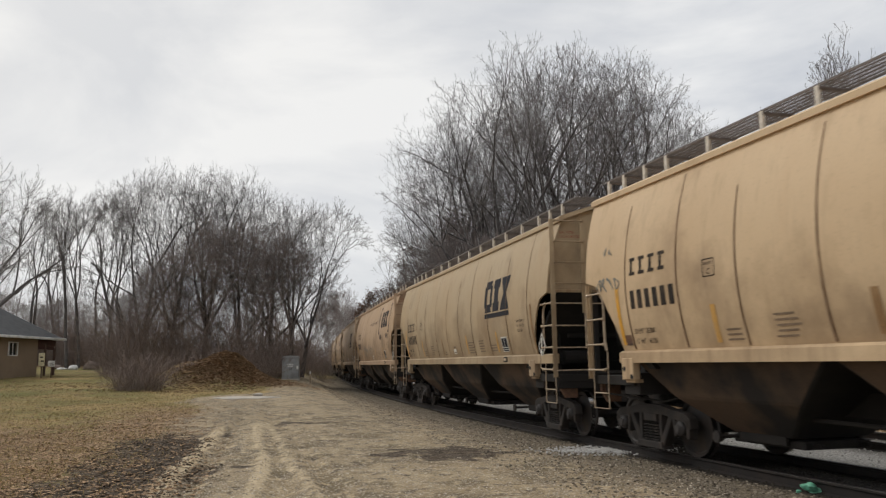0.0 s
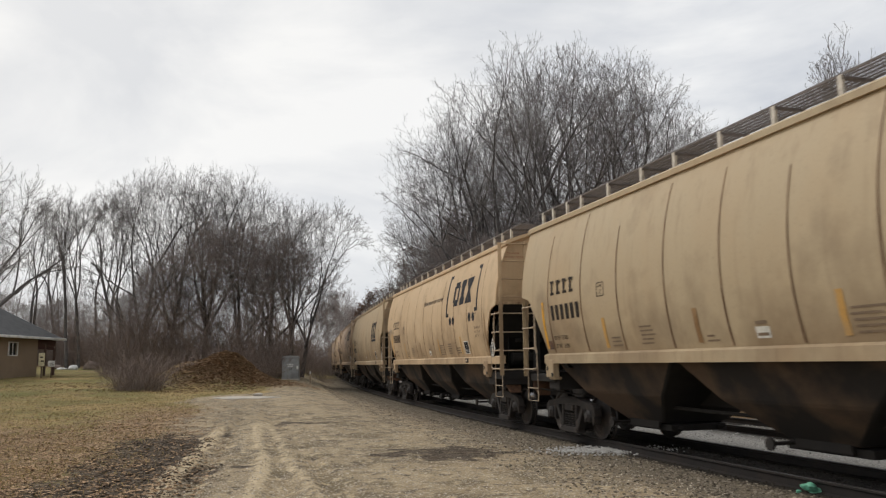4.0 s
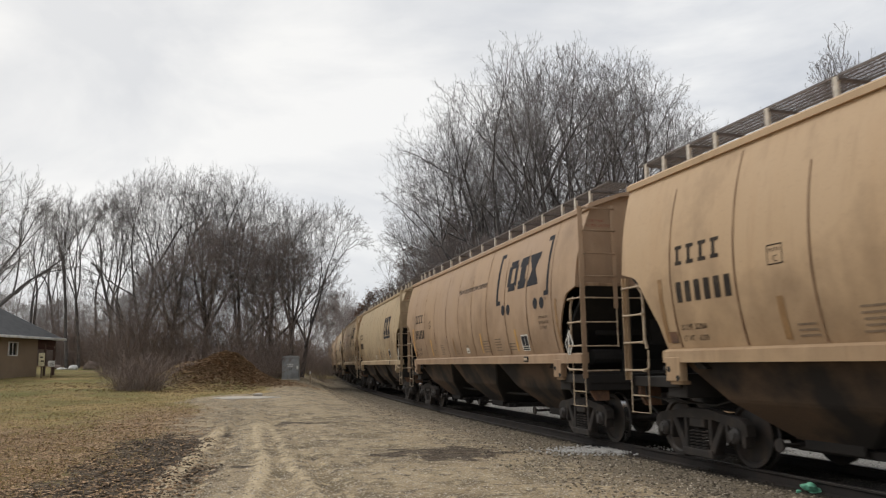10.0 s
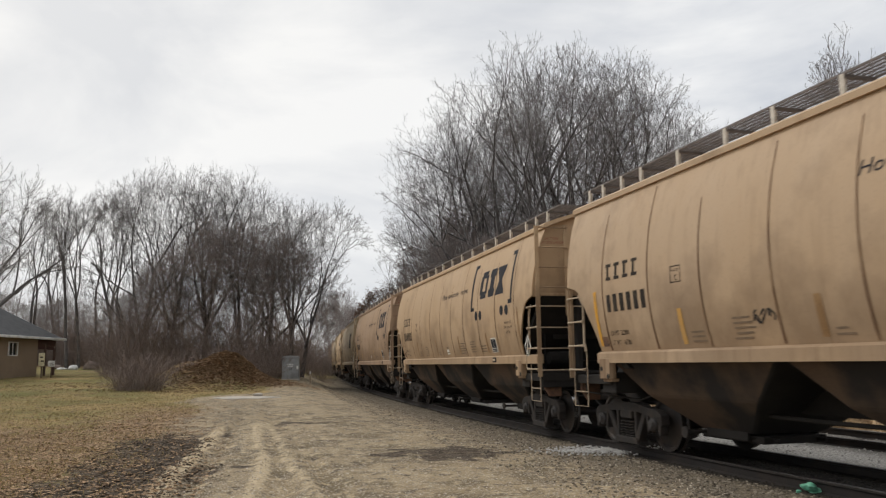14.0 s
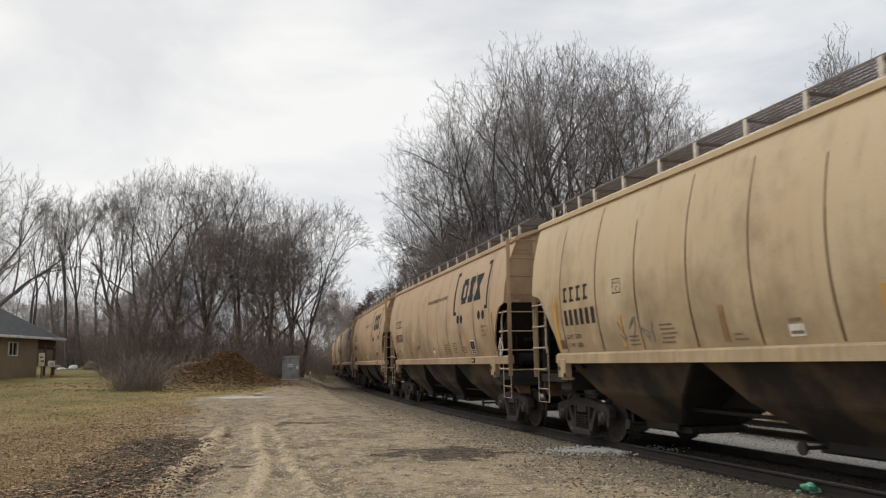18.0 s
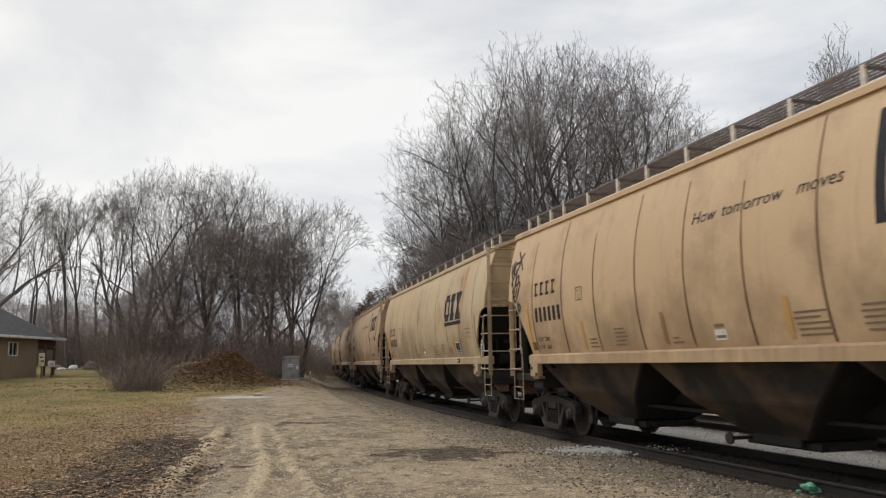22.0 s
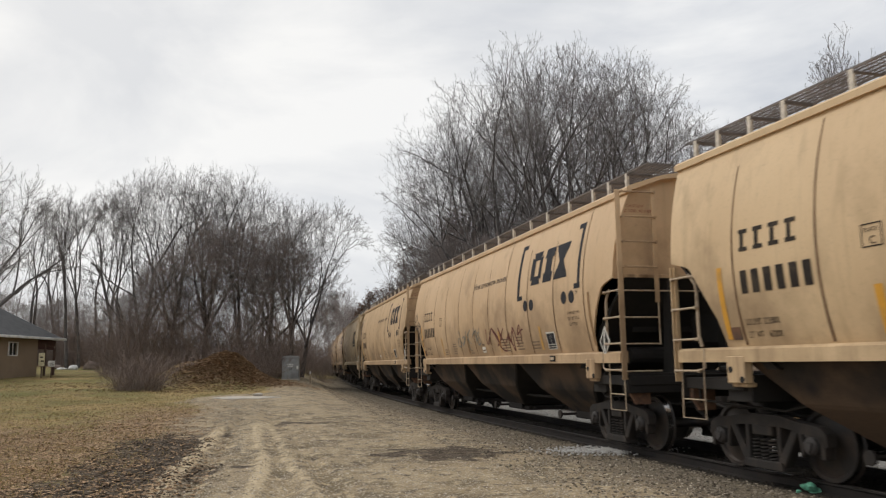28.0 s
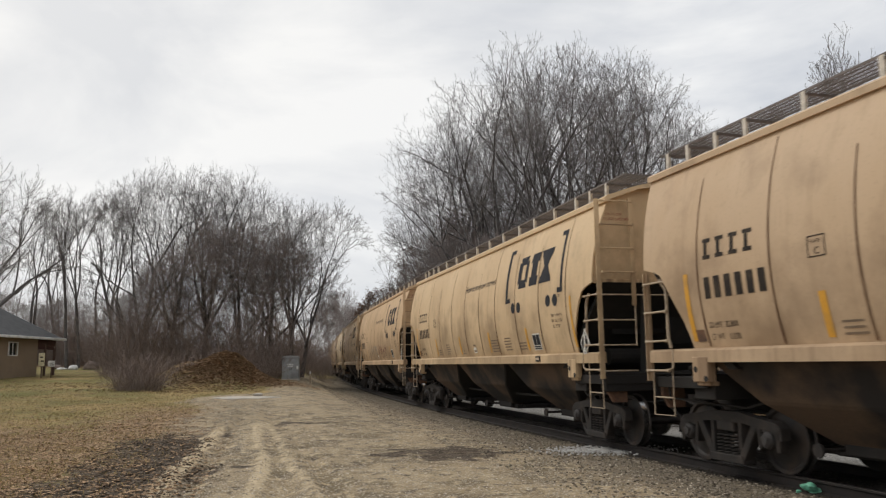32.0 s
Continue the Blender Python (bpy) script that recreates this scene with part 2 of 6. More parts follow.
M_BARK = mat("grey_bark", (0.105, 0.097, 0.095), 0.95, vary=0.3, scale=3.0, tint=(0.07, 0.064, 0.063))
M_TWIG = mat("grey_twigs", (0.225, 0.212, 0.210), 0.95, vary=0.25, scale=2.0, tint=(0.165, 0.153, 0.151))
M_SHOOT = mat("brown_shoots", (0.265, 0.228, 0.212), 0.95, vary=0.25, scale=1.5, tint=(0.195, 0.166, 0.152))
M_BRUSH = mat("brown_brush", (0.25, 0.195, 0.165), 0.95, vary=0.25, scale=1.5, tint=(0.17, 0.132, 0.112))
M_DRYLEAF = mat("dead_oak_leaves", (0.19, 0.095, 0.05), 0.9, vary=0.3, scale=4.0, tint=(0.13, 0.075, 0.05))


def box(bm, c, size, rot=None):
    """A box into bm: centre, full size, optional rotation matrix."""
    m = Matrix.Translation(c)
    if rot is not None:
        m = m @ rot
    return bmesh.ops.create_cube(bm, size=1.0, matrix=m @ Matrix.Diagonal((*size, 1)))["verts"]


def bevelled(bm, width, segs=1):
    bmesh.ops.bevel(bm, geom=[e for e in bm.edges], offset=width, segments=segs, affect="EDGES", clamp_overlap=True)
    return bm


def tube(bm, pts, r, sides=6, r_end=None, cap=True):
    """A round bar along a line of points."""
    pts = [Vector(p) for p in pts]
    rings = []
    for i, p in enumerate(pts):
        d = (pts[min(i + 1, len(pts) - 1)] - pts[max(i - 1, 0)]).normalized()
        a = d.orthogonal().normalized() if i == 0 else (ref - d * ref.dot(d)).normalized()
        ref = a
        b = d.cross(a)
        rr = r if r_end is None else r + (r_end - r) * i / (len(pts) - 1)
        rings.append([bm.verts.new(p + (a * math.cos(6.2832 * k / sides) + b * math.sin(6.2832 * k / sides)) * rr) for k in range(sides)])
    for ra, rb in zip(rings, rings[1:]):
        for k in range(sides):
            bm.faces.new((ra[k], ra[(k + 1) % sides], rb[(k + 1) % sides], rb[k]))
    if cap:
        bm.faces.new(rings[0][::-1])
        bm.faces.new(rings[-1])
    return bm


def lathe(bm, prof, axis="Y", seg=28, centre=(0, 0, 0)):
    """A turned solid: prof is a closed run of (radius, along) round the axis."""
    rings = []
    for k in range(seg):
        a = 6.283185 * k / seg
        ring = []
        for r, h in prof:
            p = (r * math.cos(a), h, r * math.sin(a)) if axis == "Y" else (r * math.cos(a), r * math.sin(a), h)
            ring.append(bm.verts.new(Vector(p) + Vector(centre)))
        rings.append(ring)
    for k in range(seg):
        ra, rb = rings[k], rings[(k + 1) % seg]
        for i in range(len(prof)):
            j = (i + 1) % len(prof)
            if prof[i][0] < 1e-6 and prof[j][0] < 1e-6:
                continue
            bm.faces.new((ra[i], ra[j], rb[j], rb[i]))
    bmesh.ops.remove_doubles(bm, verts=bm.verts, dist=1e-5)
    return bm


def prism(bm, outline, lo, hi, axis="Y"):
    """An outline of (a, b) drawn out from lo to hi. axis Y: a is x, b is z; axis X: a is y, b is z; axis Z: a is x, b is y."""
    def at(a, b, h):
        return (a, h, b) if axis == "Y" else (h, a, b) if axis == "X" else (a, b, h)
    lo_v = [bm.verts.new(at(a, b, lo)) for a, b in outline]
    hi_v = [bm.verts.new(at(a, b, hi)) for a, b in outline]
    k = len(outline)
    for i in range(k):
        bm.faces.new((lo_v[i], lo_v[(i + 1) % k], hi_v[(i + 1) % k], hi_v[i]))
    bm.faces.new(lo_v[::-1])
    bm.faces.new(hi_v)
    return bm


def to_mesh(name, bm, material, smooth_deg=0):
    bmesh.ops.recalc_face_normals(bm, faces=bm.faces)
    me = bpy.data.meshes.new(name)
    if smooth_deg:
        for f in bm.faces:
            f.smooth = True
        for e in bm.edges:
            if len(e.link_faces) == 2 and e.calc_face_angle(0) > radians(smooth_deg):
                e.smooth = False
    bm.to_mesh(me)
    bm.free()
    me.materials.append(material)
    return me


def part(name, bm, material, parent=None, label="", smooth_deg=0):
    """One mesh object from a bmesh, under a thing or a part."""
    ob = new(name, to_mesh(name, bm, material, smooth_deg))
    if parent is not None:
        ob.parent = parent
    if label:
        tagged(ob, label)
    return ob


def again(ob, m, parent=None):
    """Another part on the same mesh, at the pose m in its parent's space."""
    o = ob.copy()
    scene.collection.objects.link(o)
    o.parent = parent or ob.parent
    o.matrix_basis = m
    return o


def empty(name, label, category, group="", m=None, kind=""):
    ob = new(name)
    ob.empty_display_size = 0.3
    if m is not None:
        ob.matrix_basis = m
    return tagged(ob, label, category, group, kind)


# ---- the ground, one sheet to the horizon ----
def ground_material():
    m = bpy.data.materials.new("ground_cover")
    m.use_nodes = True
    n, l = m.node_tree.nodes, m.node_tree.links
    b = n["Principled BSDF"]
    co = n.new("ShaderNodeTexCoord")

    def tex(scale, detail, lo, hi, off=0.0, rough=0.55):
        mp = n.new("ShaderNodeMapping")
        mp.inputs["Location"].default_value = (off, off * 0.7, 0)
        l.new(co.outputs["Object"], mp.inputs[0])
        t = n.new("ShaderNodeTexNoise")
        t.inputs["Scale"].default_value, t.inputs["Detail"].default_value, t.inputs["Roughness"].default_value = scale, detail, rough
        l.new(mp.outputs[0], t.inputs["Vector"])
        r = n.new("ShaderNodeMapRange")
        r.inputs[1].default_value, r.inputs[2].default_value = lo, hi
        l.new(t.outputs[0], r.inputs[0])
        return r.outputs[0]

    def mixed(fac, a, c):
        x = n.new("ShaderNodeMixRGB")
        l.new(fac, x.inputs[0])
        for k, v in ((1, a), (2, c)):
            if isinstance(v, tuple):
                x.inputs[k].default_value = (*v, 1)
            else:
                l.new(v, x.inputs[k])
        return x.outputs[0]

    def attr(name):
        a = n.new("ShaderNodeAttribute")
        a.attribute_name = name
        return a.outputs["Fac"]

    gravel = mixed(tex(0.45, 5, 0.36, 0.66), (0.385, 0.30, 0.185), (0.265, 0.205, 0.125))
    gravel = mixed(tex(1.0, 3, 0.48, 0.58, 6, 0.5), gravel, (0.185, 0.145, 0.088))
    gravel = mixed(tex(3.0, 4, 0.57, 0.63, 26, 0.55), gravel, (0.12, 0.092, 0.062))
    gravel = mixed(tex(4.0, 4, 0.55, 0.65, 12, 0.55), gravel, (0.50, 0.395, 0.25))
    gravel = mixed(tex(26, 3, 0.52, 0.68, 4), gravel, (0.58, 0.51, 0.41))
    gravel = mixed(tex(38, 3, 0.55, 0.68, 9), gravel, (0.13, 0.105, 0.08))
    mud = mixed(tex(4.0, 6, 0.42, 0.62, 2, 0.7), (0.034, 0.026, 0.019), (0.14, 0.107, 0.077))
    mud = mixed(tex(26, 3, 0.55, 0.68, 14), mud, (0.30, 0.25, 0.19))
    stones = mixed(tex(22, 2, 0.42, 0.62, 5), (0.075, 0.061, 0.046), (0.25, 0.21, 0.155))
    # near-black bed between the rails: grease, and the train's shade painted in
    oily_shaded = mixed(tex(20, 2, 0.45, 0.65, 5), (0.018, 0.015, 0.012), (0.055, 0.046, 0.038))
    grass = mixed(tex(0.30, 4, 0.40, 0.62, 7), (0.24, 0.21, 0.075), (0.42, 0.305, 0.135))
    grass = mixed(tex(0.16, 3, 0.52, 0.66, 21), grass, (0.19, 0.195, 0.062))
    grass = mixed(tex(2.2, 5, 0.52, 0.70, 17, 0.7), grass, (0.17, 0.115, 0.065))
    grass = mixed(tex(11, 5, 0.46, 0.68, 3, 0.7), grass, (0.13, 0.105, 0.05))
    litter = mixed(tex(9, 5, 0.42, 0.62, 8, 0.7), (0.15, 0.103, 0.064), (0.50, 0.345, 0.20))
    def ragged(name, scale, off):
        """The attribute with a broken edge."""
        a = n.new("ShaderNodeMath")
        a.operation = "ADD"
        l.new(attr(name), a.inputs[0])
        l.new(tex(scale, 5, 0.2, 0.8, off, 0.65), a.inputs[1])
        r = n.new("ShaderNodeMapRange")
        r.inputs[1].default_value, r.inputs[2].default_value = 0.80, 1.15
        l.new(a.outputs[0], r.inputs[0])
        return r.outputs[0]

    c = mixed(ragged("mud", 3.5, 31), gravel, mud)
    c = mixed(ragged("dry", 6.0, 47), c, mixed(tex(24, 3, 0.4, 0.7, 19), (0.60, 0.49, 0.33), (0.46, 0.365, 0.235)))
    c = mixed(attr("ballast"), c, stones)
    c = mixed(attr("pale_bed"), c, mixed(tex(20, 2, 0.4, 0.6, 23), (0.30, 0.28, 0.25), (0.60, 0.57, 0.52)))
    c = mixed(attr("oil"), c, oily_shaded)
    c = mixed(ragged("grass", 5.0, 37), c, grass)
    c = mixed(ragged("litter", 4.0, 41), c, litter)
    l.new(c, b.inputs["Base Color"])
    b.inputs["Roughness"].default_value = 0.95
    b.inputs["Specular IOR Level"].default_value = 0.2
    bump = n.new("ShaderNodeBump")
    bump.inputs["Strength"].default_value, bump.inputs["Distance"].default_value = 0.8, 0.03
    l.new(tex(30, 4, 0.2, 0.8, 1), bump.inputs["Height"])
    l.new(bump.outputs[0], b.inputs["Normal"])
    return m


M_GROUND = ground_material()


def cover(x, y):
    """How far the ground is mud, ballast, grass and leaf litter at a place."""
    left = track_x(y) - x
    wob = 0.9 * noise.noise((x * 0.4, y * 0.25, 0.0)) + 0.4 * noise.noise((x * 1.3, y * 0.9, 5.0))
    # where the lot gives way to the lawn
    edge = float(np.interp(y, EDGE_Y, EDGE_X))
    far_side = smooth(6.5, 8.5, -left + wob)
    bal = max(0.8 - 0.8 * smooth(1.5, 3.4, abs(left) + 0.5 * wob), 1 - smooth(1.9, 3.0, abs(left + 4.27)))
    mud = 0.0
    for cx, cy, rx, ry in ((-0.05, 15.1, 1.6, 1.15), (-3.75, 21.3, 0.95, 0.55), (-9.6, 38.0, 1.2, 1.5), (-3.75, 12.9, 0.16, 0.5), (-3.4, 13.6, 0.4, 0.28), (-5.4, 18.6, 0.5, 0.9)):
        d = ((x - cx) / rx) ** 2 + ((y - cy) / ry) ** 2
        mud = max(mud, (1 - smooth(0.3, 1.3, d + 0.9 * wob + 0.8 * noise.noise((x * 2.4, y * 2.4, 8.0)) + 0.5 * noise.noise((x * 6.0, y * 6.0, 3.0)))) * (0.80 if ry < 1.4 else 0.35))
    edge_mud = mud_edge(x, y)
    lawn = smooth(0.0, 1.8, edge - x + wob) * (1 - 0.85 * edge_mud) if y > -40 else 1.0
    mud = max(mud, edge_mud)
    heap = math.exp(-((x + 11.8) / 3.6) ** 2 - ((y - 43.5) / 3.5) ** 2)
    wood = smooth(52, 60, y + 2 * wob) * smooth(4, 8, left) if x > -22 else smooth(64, 70, y + 3 * wob)
    litter = max(0.35 * edge_mud * smooth(0.0, 0.6, wob + 0.2), heap * 0.9, wood, far_side, lawn * (0.62 + 0.25 * wob) * (1 - 0.7 * smooth(17, 27, y)), 0.8 * math.exp(-((edge - x - 1.6 + 0.8 * wob) / 1.7) ** 2) * (1 - smooth(22, 34, y)))
    litter *= 1 - 0.75 * min(1.0, edge_mud)
    # dark strip along the rails: grease plus shade under the train, as colour
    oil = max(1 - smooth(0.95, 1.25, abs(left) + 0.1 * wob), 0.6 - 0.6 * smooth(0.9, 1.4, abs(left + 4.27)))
    dry = 0.0
    for k_ in range(len(TYRE_X)):
        d = x - tyre_x(k_, y)
        on = smooth(6, 10, y) * (1 - smooth(19, 27, y))
        mud = max(mud, (0.45, 0.5, 0.3)[k_] * math.exp(-((d - 0.36) / 0.20) ** 2) * on * smooth(-0.5, 0.5, wob))
        dry = max(dry, (1.0, 0.8, 0.6)[k_] * math.exp(-(d / 0.16) ** 2) * on * smooth(-0.8, 0.2, wob))
        mud *= 1 - 0.9 * math.exp(-(d / 0.16) ** 2) * on
    # pale ballast between the two tracks and beyond, skylight painted into its colour
    pale_bed = smooth(1.35, 2.0, -left + 0.3 * wob) * (1 - smooth(6.0, 7.5, -left + wob))
    return mud, bal, lawn, min(1.0, litter), oil, dry, pale_bed


def build_ground():
    xs = [-600, -300, -160, -100, -70, -55] + [x * 0.5 for x in range(-90, -35)] + [-17.5 + 0.25 * k for k in range(38)] + [-8 + 0.13 * k for k in range(100)] + [5.2 + 0.4 * k for k in range(26)] + [17, 20, 24, 30, 40, 55, 80, 130, 250, 600]
    ys = [-400, -150, -60, -30, -15, -6, 0, 4] + [5.0, 6.0, 7.0, 7.6] + [8.0 + 0.10 * k for k in range(60)] + [14.0 + 0.16 * k for k in range(56)] + [23.0 + 0.36 * k for k in range(49)] + [40.6 + 0.3 * k for k in range(27)] + [48.7 + 0.7 * k for k in range(20)] + [64, 68, 73, 80, 90, 105, 125, 150, 190, 250, 350, 700, 1500, 4000]
    verts = [(x, y, ground_z(x, y)) for y in ys for x in xs]
    nx = len(xs)
    faces = [(j * nx + i, j * nx + i + 1, (j + 1) * nx + i + 1, (j + 1) * nx + i) for j in range(len(ys) - 1) for i in range(nx - 1)]
    me = bpy.data.meshes.new("ground")
    me.from_pydata(verts, [], faces)
    vals = [cover(x, y) for x, y, _ in verts]
    for k, lay in enumerate(("mud", "ballast", "grass", "litter", "oil", "dry", "pale_bed")):
        me.attributes.new(lay, "FLOAT", "POINT")
        me.attributes[lay].data.foreach_set("value", [v[k] for v in vals])
    me.polygons.foreach_set("use_smooth", [True] * len(faces))
    me.materials.append(M_GROUND)
    return tagged(new("ground", me), "gravel lot, muddy ruts, ballast and rough winter grass", "ground", kind="structure")


build_ground()


# ---- two tracks ----
def sweep(name, outline, s0, s1, step, off, z, material, parent):
    """A section (across, up) drawn along the line."""
    bm = bmesh.new()
    rings = []
    n_ = int((s1 - s0) / step)
    for k in range(n_ + 1):
        s = s0 + (s1 - s0) * k / n_
        rings.append([bm.verts.new((*track(s, off + a)[:2], z + b)) for a, b in outline])
    for ra, rb in zip(rings, rings[1:]):
        for i in range(len(outline)):
            j = (i + 1) % len(outline)
            bm.faces.new((ra[i], ra[j], rb[j], rb[i]))
    return part(name, bm, material, parent, smooth_deg=30)


RAIL_SECTION = [(-0.07, -0.17), (0.07, -0.17), (0.07, -0.158), (0.01, -0.14), (0.01, -0.045), (0.036, -0.03), (0.036, -0.006), (-0.036, -0.006), (-0.036, -0.03), (-0.01, -0.045), (-0.01, -0.14), (-0.07, -0.158)]
HEAD_SECTION = [(-0.033, -0.005), (0.033, -0.005), (0.030, 0.0), (-0.030, 0.0)]


def tie_mesh(k):
    bm = bmesh.new()
    box(bm, (0, 0, -0.09), (0.225, 2.55, 0.17))
    bevelled(bm, 0.012)
    rnd = random.Random(k)
    for v in bm.verts:
        v.co += Vector((rnd.uniform(-1, 1) * 0.012, rnd.uniform(-1, 1) * 0.03, rnd.uniform(-1, 1) * 0.008))
    return to_mesh("tie", bm, M_TIE)


def railway(name, off, label, s0, s1, n_ties):
    t = empty(name, label, "railway track", "tracks", kind="structure")
    for side in (0.7535, -0.7535):
        r = sweep("rail", RAIL_SECTION, s0, s1, 1.0, off + side, RAIL_TOP, M_RAIL, t)
        sweep("rail_head", HEAD_SECTION, s0, s1, 1.0, off + side, RAIL_TOP, M_RAILHEAD, r)
    meshes = [tie_mesh(k) for k in range(5)]
    rnd = random.Random(7 + int(off))
    for k in range(n_ties):
        x, y, th = track(-4 + k * 0.545 + rnd.uniform(-0.03, 0.03), off + rnd.uniform(-0.05, 0.05))
        o = new("tie", meshes[k % 5])
        o.parent = t
        o.matrix_basis = pose(x, y, RAIL_TOP - 0.163 + rnd.uniform(-0.012, 0.01), 0, 0, math.degrees(-th) + 90 + rnd.uniform(-1.5, 1.5))
    return t


railway("railway_track", 0.0, "worn steel rails on weathered timber ties in ballast", -60, 260, 150)
railway("railway_track", -4.27, "second track of rusty rails on timber ties", -60, 260, 110)


# ---- the covered hopper wagons: x forward, y to the lot, z up from the rail head ----
EAVE_Z, SILL_Z = 4.50, 1.69
GAUGE_W = 0.7535


def side_w(z):
    """Half width of the bulging side at height z."""
    return 1.626 - 0.345 * ((z - 2.82) / 1.7) ** 2 if z > 2.82 else 1.626 - 0.17 * ((2.82 - z) / 1.13) ** 2


def side_end(z):
    """Half length of the side sheet at height z: it is cut away low down at the ends."""
    pts = ((1.69, 6.74), (1.90, 6.77), (2.10, 6.83), (2.42, 7.02), (2.60, 7.14), (2.78, 7.27), (2.84, 7.33), (2.89, 7.45), (2.93, 7.62), (2.965, 7.76), (3.4, 7.78), (4.0, 7.84), (4.6, 7.92))
    return float(np.interp(z, [p[0] for p in pts], [p[1] for p in pts]))


def side_sheet(sign):
    bm = bmesh.new()
    zs = [1.69, 1.82, 1.95, 2.08, 2.2, 2.32, 2.45, 2.58, 2.7, 2.78, 2.84, 2.89, 2.93, 2.965] + [3.1 + 0.14 * k for k in range(10)] + [EAVE_Z]
    us = [k / 24 for k in range(-24, 25)]
    lay = []
    for inset in (0.0, 0.03):
        lay.append([[bm.verts.new((u * side_end(z), sign * (side_w(z) - inset), z)) for u in us] for z in zs])
    for g in lay:
        for ra, rb in zip(g, g[1:]):
            for k in range(len(us) - 1):
                bm.faces.new((ra[k], ra[k + 1], rb[k + 1], rb[k]))
    (a, b) = lay
    for r in (0, -1):
        for k in range(len(us) - 1):
            bm.faces.new((a[r][k], a[r][k + 1], b[r][k + 1], b[r][k]))
    for c in (0, -1):
        for k in range(len(zs) - 1):
            bm.faces.new((a[k][c], a[k + 1][c], b[k + 1][c], b[k][c]))
    return bm


def roof_arc(w):
    return 4.50 + 0.32 * (1 - (w / 1.30) ** 2)


def decal_point(u, z, lift=0.005):
    """A place on the side; marks behind the front bay sit a little further back."""
    return Vector((u + float(np.interp(u, (-7.0, -5.7, -2.6, 0.9, 4.2, 6.0), (-0.35, -0.60, -0.42, -0.33, -0.12, 0.0))), side_w(z) + lift, z))


def decal_quad(bm, corners, rows=6, cols=1, lift=0.005):
    """A patch on the curved side between four corners (u, z): lower front, lower rear, upper rear, upper front."""
    (a, b, c, d) = [Vector(p) for p in corners]
    grid = [[bm.verts.new(decal_point(*((a.lerp(b, i / cols)).lerp(d.lerp(c, i / cols), j / rows)), lift)) for i in range(cols + 1)] for j in range(rows + 1)]
    for j in range(rows):
        for i in range(cols):
            bm.faces.new((grid[j][i], grid[j][i + 1], grid[j + 1][i + 1], grid[j + 1][i]))
    return bm


def decal_rect(bm, u, z, width, height, rows=4, lift=0.005, slant=0.0):
    """A patch with its lower front corner at (u, z); it runs to the rear."""
    return decal_quad(bm, ((u, z), (u - width, z), (u - width - slant, z + height), (u - slant, z + height)), rows, 1, lift)


def decal_disc(bm, u, z, r, lift=0.005, seg=20):
    c = bm.verts.new(decal_point(u, z, lift))
    ring = [bm.verts.new(decal_point(u + r * math.cos(6.2832 * k / seg), z + r * math.sin(6.2832 * k / seg), lift)) for k in range(seg)]
    for k in range(seg):
        bm.faces.new((c, ring[k], ring[(k + 1) % seg]))
    return bm


def decal_line(bm, pts, width, lift=0.006):
    """A sprayed stroke along (u, z) points."""
    pts = [Vector(p) for p in pts]
    rows = []
    for i, p in enumerate(pts):
        d = (pts[min(i + 1, len(pts) - 1)] - pts[max(i - 1, 0)]).normalized()
        nrm = Vector((-d.y, d.x)) * width / 2
        rows.append((bm.verts.new(decal_point(*(p + nrm), lift)), bm.verts.new(decal_point(*(p - nrm), lift))))
    for (a, b), (c, d) in zip(rows, rows[1:]):
        bm.faces.new((a, b, d, c))
    return bm


def lettering(name, text, u, z, height, material, parent, slant=0.0, spread=1.0, lift=0.005, flat=None, label=""):
    """Words on the side (or, with flat=(x, y), on an end panel), read from front to rear; (u, z) is the first letter's foot."""
    cu = bpy.data.curves.new(name, "FONT")
    cu.body, cu.size, cu.shear, cu.resolution_u = text, height * 1.38, slant, 2
    tmp = bpy.data.objects.new(name, cu)
    me = bpy.data.meshes.new_from_object(tmp)
    bpy.data.objects.remove(tmp)
    me.name = name
    for v in me.vertices:
        a, b = v.co.x * spread, v.co.y
        if flat is None:
            v.co = decal_point(u - a, z + b, lift)
        else:
            v.co = (flat[0], flat[1] - a, z + b)
    me.materials.clear()
    me.materials.append(material)
    ob = new(name, me)
    ob.parent = parent
    return tagged(ob, label) if label else ob


def wheelset_mesh():
    bm = bmesh.new()
    tube(bm, [(0, -1.05, 0), (0, 1.05, 0)], 0.085, 12)
    for sg in (1, -1):
        i, o = sg * 0.683, sg * 0.818
        prof = [(0.10, i - sg * 0.02), (0.20, i), (0.36, i + sg * 0.025), (0.40, i), (0.475, i), (0.482, i + sg * 0.012), (0.478, i + sg * 0.026), (0.457, i + sg * 0.04), (0.452, o), (0.40, o), (0.375, o - sg * 0.035), (0.22, o - sg * 0.02), (0.13, o + sg * 0.03), (0.10, o + sg * 0.03)]
        lathe(bm, prof, "Y", 36)
    return to_mesh("wheelset", bm, M_WHEEL, 35)


